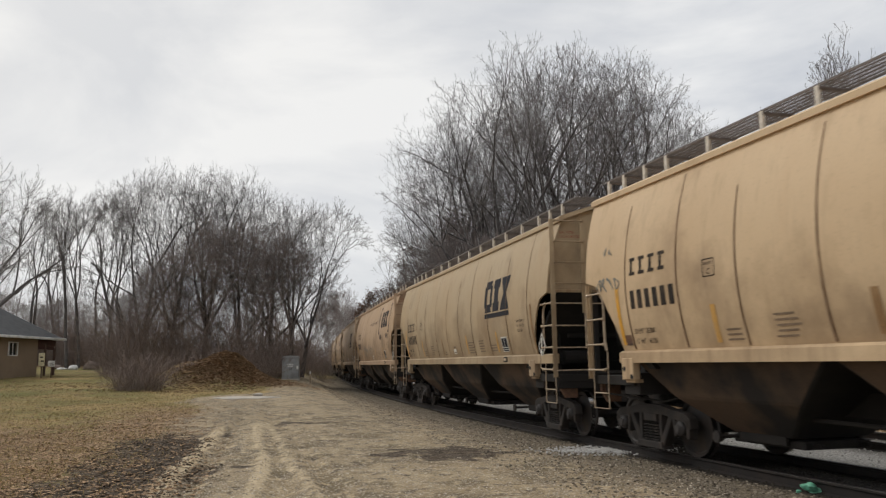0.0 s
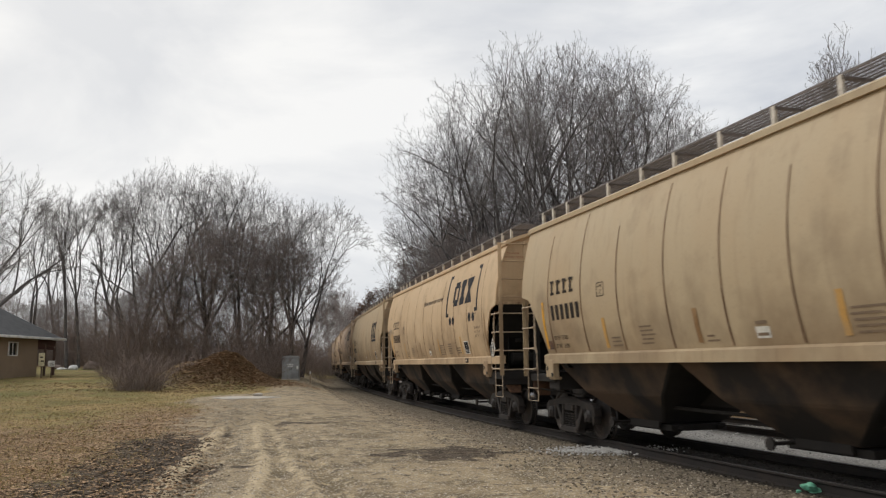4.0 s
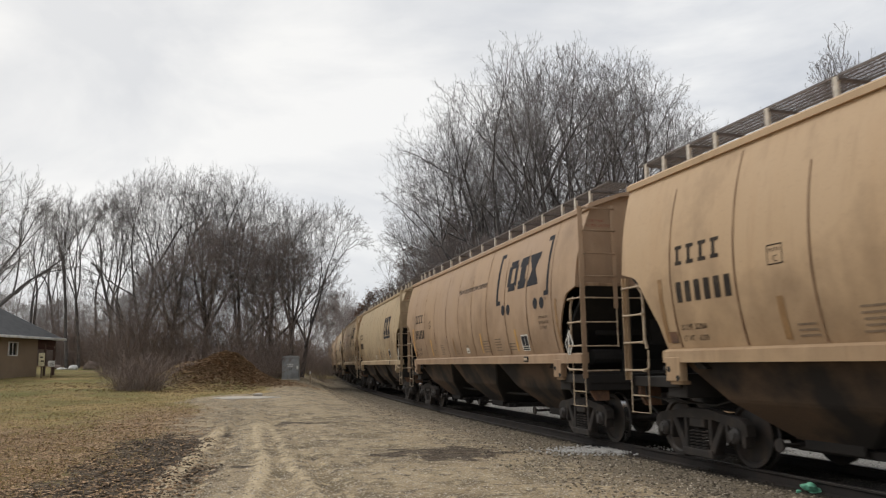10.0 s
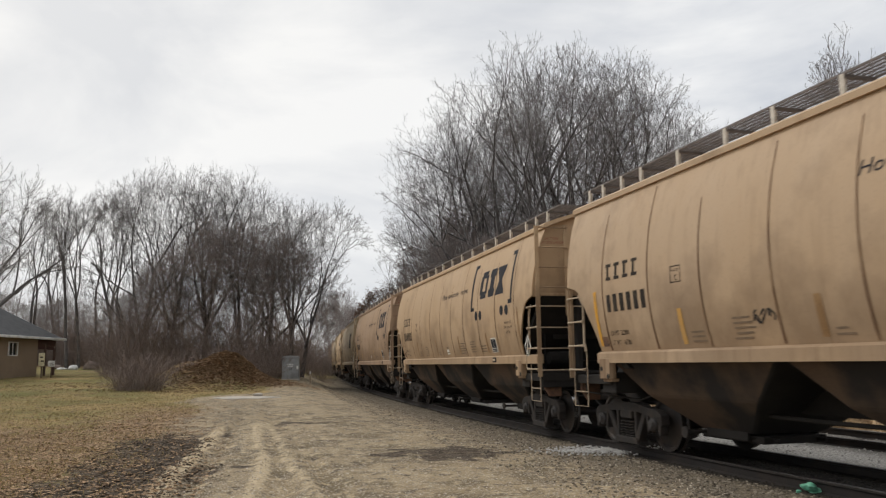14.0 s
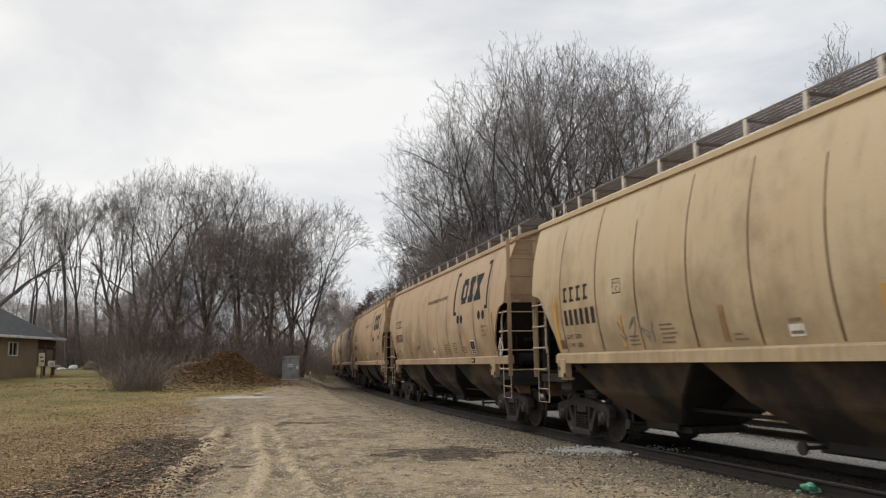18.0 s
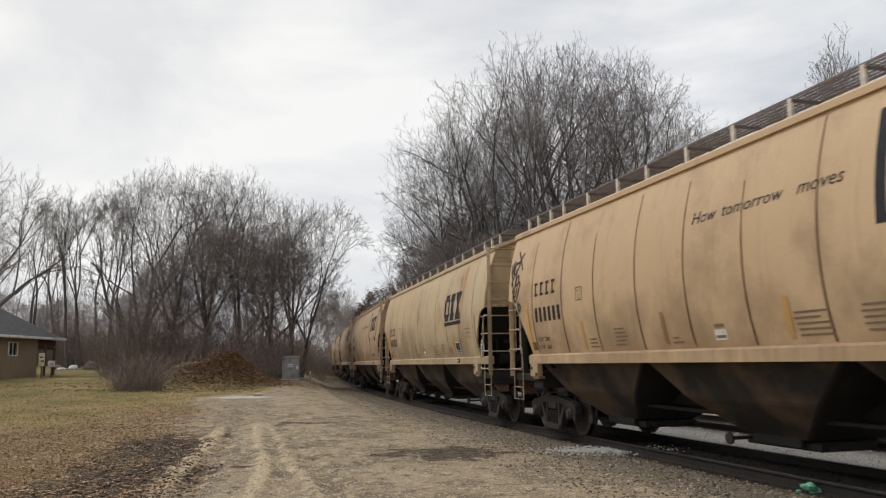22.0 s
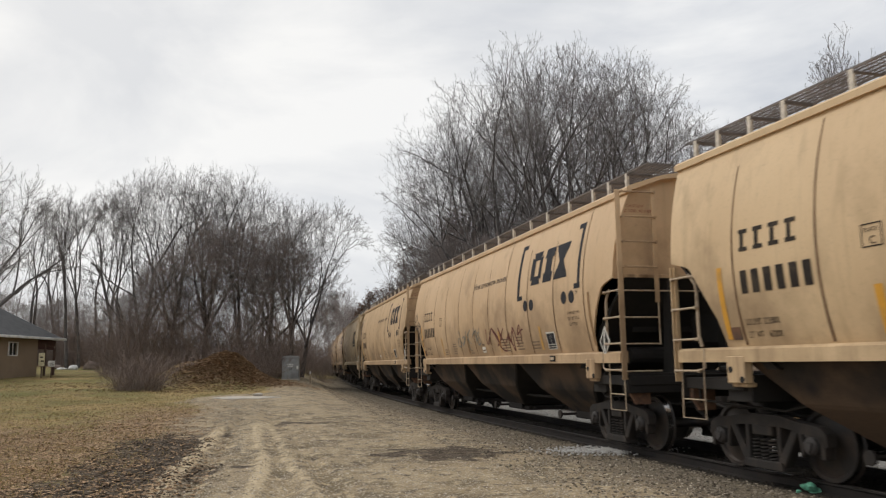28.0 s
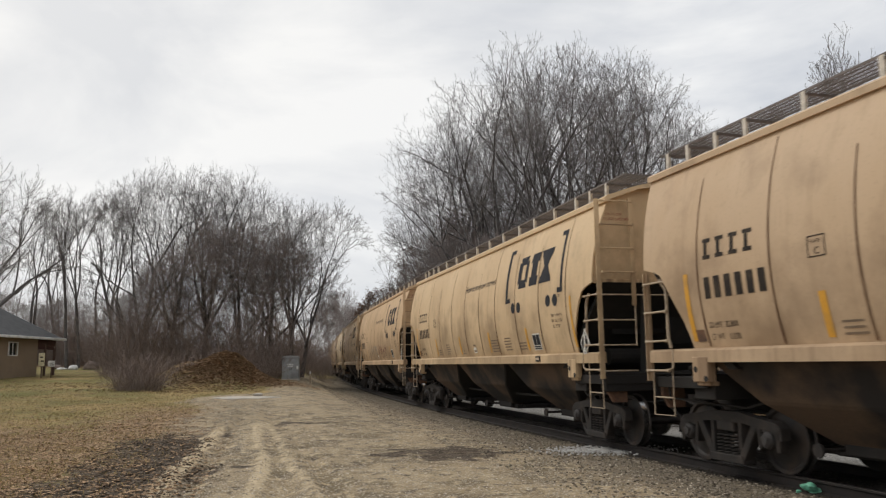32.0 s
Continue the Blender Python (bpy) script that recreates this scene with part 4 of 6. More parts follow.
    bm = bmesh.new()
    box(bm, (-4.87, 1.565, 1.60), (0.26, 0.03, 0.12))
    bevelled(bm, 0.01)
    br = part("sill_bracket", bm, M_UNDER, w)
    bm = bmesh.new()
    box(bm, (-4.87, 1.583, 1.60), (0.19, 0.008, 0.055))
    part("bracket_card", bm, M_BAR, br)
    # diamond placard in front of the cut
    bm = bmesh.new()
    c, rr = (-7.24, 1.88), 0.27
    v = [bm.verts.new((c[0] + a * rr * 0.72, 1.555, c[1] + b * rr)) for a, b in ((1, 0), (0, 1), (-1, 0), (0, -1))]
    bm.faces.new(v)
    r = bmesh.ops.extrude_face_region(bm, geom=bm.faces[:])
    bmesh.ops.translate(bm, verts=[e for e in r["geom"] if isinstance(e, bmesh.types.BMVert)], vec=(0, -0.012, 0))
    pl = part("placard", bm, M_WHITE, w, "white diamond placard")
    bm = bmesh.new()
    v = [bm.verts.new((c[0] + a * rr * 0.56, 1.560, c[1] + b * rr * 0.8)) for a, b in ((1, 0), (0, 1), (-1, 0), (0, -1))]
    bm.faces.new(v)
    part("placard_field", bm, M_UNDER, pl)
    bm = bmesh.new()
    box(bm, (c[0], 1.562, c[1]), (0.05, 0.004, 0.34))
    part("placard_mark", bm, M_WHITE, pl)
    # side marks: the owner's sign as plain shapes, the number as plain bars
    dz = -0.25 if kind == "plain" else 0.0
    for k in range(4):
        bm = bmesh.new()
        decal_rect(bm, 6.19 - k * 0.275, 2.93 + dz, 0.17, 0.055, 1)
        decal_rect(bm, 6.16 - k * 0.275, 2.985 + dz, 0.065, 0.18, 2)
        decal_rect(bm, 6.19 - k * 0.275, 3.165 + dz, 0.17, 0.055, 1)
        part("owner_mark", bm, M_INK, side)
    for k in range(6):
        bm = bmesh.new()
        decal_rect(bm, 6.20 - k * 0.215, 2.38 + dz * 0.6, 0.125, 0.30, 3)
        part("number_bar", bm, M_INK, side)
    lettering("load_limit", "LD LMT  222800", 6.24, 1.975, 0.085, M_INK, side, spread=0.74)
    lettering("light_weight", "LT  WT    63200", 6.24, 1.81, 0.085, M_INK, side, spread=0.74)
    # card holder box, drawn only as a flat brown patch
    bm = bmesh.new()
    decal_rect(bm, 6.58, 1.79, 0.20, 0.17, 2, 0.009)
    part("lube_stencil", bm, M_RUST, side)
    for (a, b, c_, d) in ((4.29, 2.69, 0.26, 0.014), (4.29, 2.93, 0.26, 0.014), (4.29, 2.69, 0.014, 0.25), (4.044, 2.69, 0.014, 0.25)):
        bm = bmesh.new()
        decal_rect(bm, a, b, c_, d, 2)
        part("plate_frame", bm, M_INK, side)
    lettering("plate_word", "PLATE", 4.255, 2.855, 0.045, M_INK, side)
    lettering("plate_letter", "C", 4.20, 2.72, 0.09, M_INK, side)
    lettering("width_stencil", "EXW 10-8  H 9-3", -5.22, 2.445, 0.062, M_INK, side, spread=0.85)
    lettering("eave_stencil", "EW   8-2  H 15-2", -5.22, 2.335, 0.062, M_INK, side, spread=0.85)
    lettering("volume_stencil", "CU FT 5201", -5.24, 2.225, 0.062, M_INK, side, spread=0.85)
    lettering("caution", "CAUTION", 0, 4.22, 0.055, M_RED, w, flat=(-7.766, 1.30))
    lettering("caution_line", "NO SIDE LADDER", 0, 4.13, 0.055, M_RED, w, flat=(-7.766, 1.40))
    if kind == "bracket":
        for word, at_u in (("How", 0.88), ("tomorrow", 0.27), ("moves", -1.00)):
            lettering("slogan_word", word, at_u, 3.49, 0.18, M_NAVY, side, slant=0.25, spread=1.12)
        for u, s1, s2 in ((-2.60, -2.60, -2.60), (-5.72, -5.54, -5.57)):
            bm = bmesh.new()
            decal_rect(bm, u, 3.02, 0.135, 1.07, 10)
            decal_rect(bm, s1, 4.09, 0.32, 0.10, 2)
            decal_rect(bm, s2, 2.92, 0.30, 0.10, 2)
            part("sign_bracket", bm, M_NAVY, side)
        for u, z in ((-3.08, 2.78), (-3.42, 2.775), (-5.10, 2.79), (-5.45, 2.78)):
            bm = bmesh.new()
            decal_disc(bm, u, z, 0.125)
            part("sign_dot", bm, M_NAVY, side)
        lettering("trade_mark", "TM", -5.60, 2.82, 0.06, M_NAVY, side)
        lz, lh, blocks = 3.20, 0.71, ((-3.33, 0.60), (-4.04, 0.48), (-4.60, 0.64))
    else:
        lz, lh, blocks = 2.80, 0.80, ((-2.98, 0.60), (-3.64, 0.48), (-4.20, 0.60))
        bm = bmesh.new()
        decal_rect(bm, -3.01, 2.655, 1.80, 0.11, 4)
        part("sign_underline", bm, M_NAVY, side)
    # three plain slanting shapes: a ring, a slab and a waisted block
    for k, (a, bw) in enumerate(blocks):
        bm = bmesh.new()

        def at(f, g):
            return (a - f * bw - 0.05 * g, lz + g * lh)

        shapes = (((0.1, 0, 0.9, 0, 0.78, 0.26, 0.22, 0.26), (0.22, 0.74, 0.78, 0.74, 0.9, 1, 0.1, 1), (0.0, 0.14, 0.36, 0.2, 0.36, 0.8, 0.0, 0.86), (0.72, 0.2, 0.98, 0.14, 0.98, 0.86, 0.72, 0.8)),
                  ((0.0, 0, 0.9, 0, 1.0, 0.28, 0.0, 0.28), (0.18, 0.28, 0.82, 0.28, 0.82, 0.72, 0.18, 0.72), (0.0, 0.72, 1.0, 0.72, 1.0, 1, 0.1, 1)),
                  ((0.0, 0, 1.0, 0, 0.9, 0.22, 0.1, 0.22), (0.14, 0.22, 0.86, 0.22, 0.66, 0.5, 0.34, 0.5), (0.34, 0.5, 0.66, 0.5, 0.86, 0.78, 0.14, 0.78), (0.1, 0.78, 0.9, 0.78, 1.0, 1, 0.0, 1)))[k]
        for q in shapes:
            decal_quad(bm, [at(q[i], q[i + 1]) for i in (0, 2, 4, 6)], 4, 2)
        part("sign_block", bm, M_NAVY, side)
    return w


def spray_tag(car, u0, u1, z0, z1, letters, material, width, seed):
    """A sprayed scrawl of looping strokes that spell nothing."""
    side = next(o for o in car.children if o.name.startswith("side_sheet") and o.data.vertices[0].co.y > 0)
    rnd = random.Random(seed)
    step = (u1 - u0) / letters
    for k in range(letters):
        c, h = u0 + (k + 0.5) * step, z1 - z0
        knots = [(c + step * rnd.uniform(-0.55, 0.55), z0 + h * (0.04 + 0.92 * ((i * 0.62 + rnd.uniform(0, 0.5)) % 1.0))) for i in range(7)]
        pts = []
        for i in range(1, 5):
            p0, p1, p2, p3 = (Vector(q) for q in knots[i - 1:i + 3])
            for j in range(8):
                t = j / 8
                pts.append(0.5 * (2 * p1 + (p2 - p0) * t + (2 * p0 - 5 * p1 + 4 * p2 - p3) * t * t + (3 * p1 - p0 - 3 * p2 + p3) * t ** 3))
        bm = bmesh.new()
        decal_line(bm, pts, width * rnd.uniform(0.8, 1.2), 0.008)
        part("spray_stroke", bm, material, side)


def sprayed(car, strokes, width, material):
    """Sprayed strokes that bend smoothly through (u, z) points on the side."""
    side = next(o for o in car.children if o.name.startswith("side_sheet") and o.data.vertices[0].co.y > 0)
    for knots in strokes:
        k = [Vector(p) for p in knots]
        k = [k[0]] + k + [k[-1]]
        pts = []
        for i in range(1, len(k) - 2):
            p0, p1, p2, p3 = k[i - 1:i + 3]
            for j in range(6):
                t = j / 6
                pts.append(0.5 * (2 * p1 + (p2 - p0) * t + (2 * p0 - 5 * p1 + 4 * p2 - p3) * t * t + (3 * p1 - p0 - 3 * p2 + p3) * t ** 3))
        bm = bmesh.new()
        decal_line(bm, pts + [k[-1]], width, 0.008)
        part("spray_stroke", bm, material, side)


def rust_run(car, u, width, z0, z1, count, seed):
    """Rust that ran down the side from the roof, in thin uneven streaks."""
    side = next(o for o in car.children if o.name.startswith("side_sheet") and o.data.vertices[0].co.y > 0)
    rnd = random.Random(seed)
    for k in range(count):
        a, w, lo = u - width * rnd.random(), rnd.uniform(0.015, 0.05), z0 + (z1 - z0) * rnd.uniform(0, 0.55)
        bm = bmesh.new()
        decal_quad(bm, ((a - 0.3 * w, lo), (a - 0.7 * w, lo), (a - w, z1 - rnd.uniform(0, 0.25)), (a, z1 - rnd.uniform(0, 0.2))), 8, 1, 0.004)
        part("rust_streak", bm, M_RUSTWASH, side)


# ---- bare winter trees ----
class Wood:
    """Gathers tapered limbs, in batches of equal make, and turns them into one mesh."""

    def __init__(self, seed):
        self.rnd = np.random.RandomState(seed)
        self.sets = {}

    def batch(self, P, D, R, sides):
        self.sets.setdefault((P.shape[1] - 1, sides), []).append((P, D, R))

    def limb(self, p, d, length, r0, r1, segs, sides, wobble=0.12, lift=0.06):
        """One limb from p along d; returns its points."""
        P, D = bent(self.rnd, np.array([p], float), np.array([d], float), np.array([length]), segs, wobble, lift)
        self.batch(P, D, tapered(np.array([r0]), np.array([r1]), segs), sides)
        return P[0], D[0]

    def mesh(self, name, material):
        verts, faces, at = [], [], 0
        for (segs, sides), batches in self.sets.items():
            P, D, R = (np.concatenate([b[k] for b in batches]) for k in range(3))
            ref = np.where(np.abs(D[..., 2:3]) > 0.9, np.array((1.0, 0, 0)), np.array((0, 0, 1.0)))
            A = np.cross(D, ref)
            A /= np.linalg.norm(A, axis=-1, keepdims=True)
            B = np.cross(D, A)
            ang = 2 * np.pi * np.arange(sides) / sides
            V = P[:, :, None] + R[:, :, None, None] * (A[:, :, None] * np.cos(ang)[:, None] + B[:, :, None] * np.sin(ang)[:, None])
            nb = len(P)
            verts.append(V.reshape(-1, 3))
            base = at + np.arange(nb)[:, None, None] * (segs + 1) * sides + np.arange(segs)[None, :, None] * sides
            k = np.arange(1 if sides == 2 else sides)[None, None, :]
            k2 = (k + 1) % sides
            f = np.stack([base + k, base + k2, base + sides + k2, base + sides + k], -1)
            faces.append(f.reshape(-1, 4))
            at += nb * (segs + 1) * sides
        verts, faces = np.concatenate(verts), np.concatenate(faces)
        me = bpy.data.meshes.new(name)
        me.vertices.add(len(verts))
        me.vertices.foreach_set("co", verts.ravel())
        me.loops.add(faces.size)
        me.loops.foreach_set("vertex_index", faces.ravel().astype(np.int32))
        me.polygons.add(len(faces))
        me.polygons.foreach_set("loop_start", np.arange(0, faces.size, 4, dtype=np.int32))
        me.update(calc_edges=True)
        me.polygons.foreach_set("use_smooth", [True] * len(faces))
        me.materials.append(material)
        return me


def unit(v):
    return v / np.maximum(np.linalg.norm(v, axis=-1, keepdims=True), 1e-9)


def tapered(r0, r1, segs):
    w = np.linspace(0, 1, segs + 1)[None]
    return r1[:, None] + (r0 - r1)[:, None] * (1 - w) ** 1.35


def bent(rnd, p, d, length, segs, wobble, lift):
    """Many limbs at once: each wanders a little and bends up by `lift`."""
    d = unit(d)
    sway = rnd.normal(0, wobble * 0.45, p.shape)
    P, D = [p], [d]
    for _ in range(segs):
        d = unit(d + sway + rnd.normal(0, wobble, p.shape) + np.array((0, 0, lift)))
        P.append(P[-1] + d * (length / segs)[:, None])
        D.append(d)
    return np.stack(P, 1), np.stack(D, 1)


def branch_off(rnd, P, D, R, L, each, first, lo, hi, ratio):
    """Where and how side branches leave a batch of limbs: starts, directions, lengths, radii."""
    n_, segs = len(P), P.shape[1] - 1
    i, turn = np.arange(n_), rnd.uniform(0, 6.283, n_)
    out = []
    for j in range(each):
        f = first + (0.99 - first) * (j + rnd.uniform(0, 1, n_)) / each
        k = np.minimum((f * segs).astype(int), segs - 1)
        w = (f * segs - k)[:, None]
        start, way = P[i, k] * (1 - w) + P[i, k + 1] * w, unit(D[i, k] * (1 - w) + D[i, k + 1] * w)
        rad = R[i, k] * (1 - w[:, 0]) + R[i, k + 1] * w[:, 0]
        a = unit(np.cross(way, np.where(np.abs(way[:, 2:3]) > 0.9, np.array((1.0, 0, 0)), np.array((0, 0, 1.0)))))
        b = np.cross(way, a)
        phi = (turn + 2.4 * j + rnd.normal(0, 0.4, n_))[:, None]
        ang = (rnd.uniform(lo, hi, n_) * (1.1 - 0.45 * f))[:, None]
        out.append((start, way * np.cos(ang) + (a * np.cos(phi) + b * np.sin(phi)) * np.sin(ang), L * ratio * (1.2 - 0.75 * f) * rnd.uniform(0.65, 1.3, n_), rad))
    return [np.concatenate([o[k] for o in out]) for k in range(4)]


def shoots(wood, limbs, per, reach, r, lo, hi, rnd, key):
    """Straight side shoots set along many limbs at once."""
    P, D, R = (np.concatenate([b[k] for b in limbs]) for k in range(3))
    L = np.linalg.norm(P[:, -1] - P[:, 0], axis=1)
    s, d, ln, _ = branch_off(rnd, P, D, R, L, per, 0.1, lo, hi, reach)
    Q, E = bent(rnd, s, d, ln, key[0], 0.05, 0.03)
    wood.batch(Q, E, tapered(np.full(len(s), r), np.full(len(s), r * 0.5), key[0]), key[1])


def grow_tree(seed, height, base, wide, limbs, trunk_r, spread=(0.15, 0.6), each=(6, 6, 4), stems=1, lean=0.0, opening=1.0, fine=1.0, bark=M_BARK, twigs=M_TWIG):
    """A bare tree: a trunk whose limbs fork again and again towards the skin of an uneven rounded crown, with three orders of side shoots.
    Two meshes: trunk with limbs, and the crown of branches and twigs."""
    rnd = np.random.RandomState(seed)
    low = height * base
    mid, half = np.array((lean * height * 0.6, 0, (low * 0.7 + height) / 2)), np.array((height * wide, height * wide, (height - low * 0.7) / 2))
    waves = rnd.normal(0, 1.9, (5, 3)), rnd.uniform(0, 6.283, 5)

    def room(p, d):
        """How far from p along d the skin of the crown is."""
        q, e = (p - mid) / half, d / half
        a, b, c = (e * e).sum(1), 2 * (q * e).sum(1), (q * q).sum(1) - 1
        t = (-b + np.sqrt(np.maximum(b * b - 4 * a * c, 0))) / (2 * a)
        hit = unit(q + e * t[:, None])
        return np.maximum(t, 0.02 * height) * (0.93 + 0.085 * np.sin(hit @ waves[0].T + waves[1]).sum(1) / 1.6)

    wood, crown = Wood(seed), Wood(seed + 50)
    # trunk or stems
    a = 2.4 * np.arange(stems) + seed
    tilt = 0.03 if stems == 1 else 0.10 + 0.34 * rnd.uniform(0, 1, stems)
    d = np.stack([np.cos(a) * tilt + lean, np.sin(a) * tilt, np.ones(stems)], 1)
    p = np.stack([0.05 * stems * np.cos(a), 0.05 * stems * np.sin(a), np.full(stems, -0.3)], 1) * (1 if stems > 1 else np.array((0, 0, 1)))
    P, D = bent(rnd, p, d, np.full(stems, low + 0.3) * rnd.uniform(0.8, 1.1, stems), 5, 0.035, 0.02)
    R = tapered(np.full(stems, trunk_r), np.full(stems, trunk_r * 0.74), 5)
    R[:, 0] *= 1.25
    wood.batch(P, D, R, 9)
    # rising limbs from the fork and just below it
    f = rnd.uniform(0.72, 1.0, (stems, limbs))
    f[:, :2] = 1.0
    idx = np.repeat(np.arange(stems), limbs)
    k = np.minimum((f.ravel() * 5).astype(int), 4)
    w = (f.ravel() * 5 - k)[:, None]
    start = P[idx, k] * (1 - w) + P[idx, k + 1] * w
    phi = np.tile(2.4 * np.arange(limbs), stems) + np.repeat(rnd.uniform(0, 6.283, stems), limbs) + rnd.normal(0, 0.3, stems * limbs)
    ang = np.tile(spread[0] + (spread[1] - spread[0]) * np.arange(limbs) / max(1, limbs - 1), stems) * rnd.uniform(0.8, 1.2, stems * limbs)
    d = unit(D[idx, -1] * np.cos(ang)[:, None] + np.stack([np.cos(phi), np.sin(phi), 0 * phi], 1) * np.sin(ang)[:, None])
    rad = trunk_r * 0.74 * np.clip(0.80 - 0.25 * ang, 0.4, 0.8) * rnd.uniform(0.8, 1.1, len(d))
    bearers = []
    for order, (reach, segs, sides, keep) in enumerate(((0.36, 5, 7, 0.72), (0.40, 4, 6, 0.62), (0.46, 4, 5, 0.56), (0.52, 4, 4, 0.25))):
        L = room(start, d) * reach * rnd.uniform(0.75, 1.2, len(d))
        P, D = bent(rnd, start, d, L, segs, 0.05 + 0.008 * order, 0.002)
        tip = np.maximum(rad * keep, 0.009 * fine)
        R = tapered(rad, tip, segs)
        (wood if order < 3 else crown).batch(P, D, R, sides)
        bearers.append((P, D, R, L))
        if order == 3:
            break
        # three ways on from each tip: one nearly straight, two to the sides
        turn, new_s, new_d, new_r = rnd.uniform(0, 6.283, len(d)), [], [], []
        way = D[:, -1]
        a_ = unit(np.cross(way, np.where(np.abs(way[:, 2:3]) > 0.9, np.array((1.0, 0, 0)), np.array((0, 0, 1.0)))))
        b_ = np.cross(way, a_)
        for j in range(3):
            bend = (rnd.uniform(0.06, 0.30, len(d)) if j == 0 else rnd.uniform(0.34, 0.78, len(d)))[:, None] * opening
            phi = (turn + 2.1 * j + rnd.normal(0, 0.3, len(d)))[:, None]
            back = rnd.uniform(0.0, 0.0 if j == 0 else 0.35, len(d))[:, None]
            new_s.append(P[:, -1] * (1 - back) + P[:, -2] * back)
            new_d.append(unit(way * np.cos(bend) + (a_ * np.cos(phi) + b_ * np.sin(phi)) * np.sin(bend)))
            new_r.append(tip * (0.92 if j == 0 else 0.70) * rnd.uniform(0.85, 1.05, len(d)))
        start, d, rad = np.concatenate(new_s), np.concatenate(new_d), np.concatenate(new_r)
    # side shoots along the outer limbs, and two finer orders on those
    P, D, R, L = (np.concatenate([b[k] for b in bearers[2:]]) for k in range(4))
    for order, (segs, sides, ratio, r_min) in enumerate(((3, 3, 0.60, 0.0080), (2, 2, 0.54, 0.0064), (1, 2, 0.56, 0.0052))):
        s, d, ln, rad = branch_off(rnd, P, D, R, L, each[order], (0.12, 0.12, 0.1)[order], 0.55, 1.15, ratio)
        P, D = bent(rnd, s, d, ln, segs, 0.07, 0.01)
        R = tapered(np.clip(rad * 0.5, r_min * fine * 1.15, 0.03), np.full(len(s), r_min * fine * 0.7), segs)
        crown.batch(P, D, R, sides)
        L = ln
    return wood.mesh("trunk", bark), crown.mesh("crown", twigs)


def leaf_mesh(me, seed, count, size):
    """Dead leaves that hang on along the twigs of a crown."""
    rnd = np.random.RandomState(seed)
    co = np.empty(len(me.vertices) * 3)
    me.vertices.foreach_get("co", co)
    co = co.reshape(-1, 3)
    pick = co[rnd.randint(0, len(co), count)]
    quad = np.array([(-1, 0, 0), (0, -0.6, 0.1), (1, 0, 0), (0, 0.6, -0.1)]) * size
    rot = rnd.normal(0, 1, (count, 3, 3))
    rot = np.linalg.qr(rot)[0]
    V = pick[:, None] + np.einsum("nij,kj->nki", rot, quad) * rnd.uniform(0.6, 1.3, (count, 1, 1))
    out = bpy.data.meshes.new("dead_leaves")
    out.from_pydata(V.reshape(-1, 3), [], np.arange(count * 4).reshape(-1, 4))
    out.materials.append(M_DRYLEAF)
    return out


def tree_thing(name, label, meshes, m, group="", leaves=None):
    t = empty(name, label, "tree", group, m)
    for me, nm in zip(meshes, ("trunk", "crown")):
        o = new(nm, me)
        o.parent = t
    if leaves:
        o = new("dead_leaves", leaves)
        o.parent = t
    return t


def spot(px, depth):
    """A place on the ground at that depth, px in the width of the view from -1 to 1."""
    x = px * math.tan(radians(59.22 / 2)) * depth
    return x, depth, ground_z(x, depth) - 0.05


def across(v):
    return (v - 784) / 784


BIG = [grow_tree(11, 22, 0.20, 0.36, 6, 0.30, (0.10, 0.9), (5, 4, 3), opening=1.15), grow_tree(23, 22, 0.16, 0.37, 6, 0.28, (0.12, 1.0), (5, 4, 3), opening=1.15), grow_tree(37, 22, 0.24, 0.35, 6, 0.30, (0.12, 0.85), (5, 4, 3), opening=1.15)]
SLIM = [grow_tree(41, 17, 0.40, 0.15, 2, 0.15, (0.08, 0.25), (5, 5, 3), opening=0.55), grow_tree(53, 17, 0.46, 0.14, 3, 0.14, (0.05, 0.3), (4, 4, 3), opening=0.5), grow_tree(67, 17, 0.34, 0.17, 2, 0.15, (0.1, 0.35), (5, 5, 3), opening=0.6)]
BUSHY = [grow_tree(71, 11, 0.16, 0.36, 2, 0.07, (0.1, 0.5), (4, 4, 3), 4, bark=M_SHOOT, twigs=M_SHOOT), grow_tree(83, 11, 0.12, 0.38, 2, 0.065, (0.1, 0.6), (4, 4, 3), 4, bark=M_SHOOT, twigs=M_SHOOT)]
SPREAD = grow_tree(101, 15, 0.22, 0.46, 5, 0.30, (0.3, 1.0), (5, 4, 3))
LEANER = grow_tree(97, 12, 0.20, 0.36, 4, 0.16, (0.2, 0.8), (5, 4, 3), lean=0.22)
TOP = {}
for kind_ in BIG + SLIM + BUSHY + [LEANER, SPREAD]:
    TOP[kind_[1].name] = max(v.co.z for v in kind_[1].vertices)
t_rnd = random.Random(4)



def rise(px, dep, top, z):
    """Height of a tree whose top is seen at that line of the view."""
    return ((643 - 0.0135 * (px - 784)) - top) / 1379 * dep * 1.01 + 1.7 - z


# tall trees behind the second track: where they stand across the view, how deep, how high their tops come
for k, (px, dep, top, kind) in enumerate(((925, 50, 36, 1), (1055, 52, 42, 0), (1105, 56, 75, 2), (1150, 62, 130, 0), (1000, 58, 85, 2), (868, 56, 135, 0), (845, 60, 185, 2), (800, 70, 255, 0), (960, 62, 110, 0), (1215, 66, 205, 1),
                                          (825, 64, 225, 1))):
    x, y, z = spot(across(px), dep)
    tree_thing("bare_tree", "tall bare deciduous tree with grey bark and fine twigs", BIG[kind], pose(x, y, z, 0, 0, t_rnd.uniform(0, 360)) @ Matrix.Scale(rise(px, dep, top, z) / TOP[BIG[kind][1].name], 4), "trees behind the tracks")
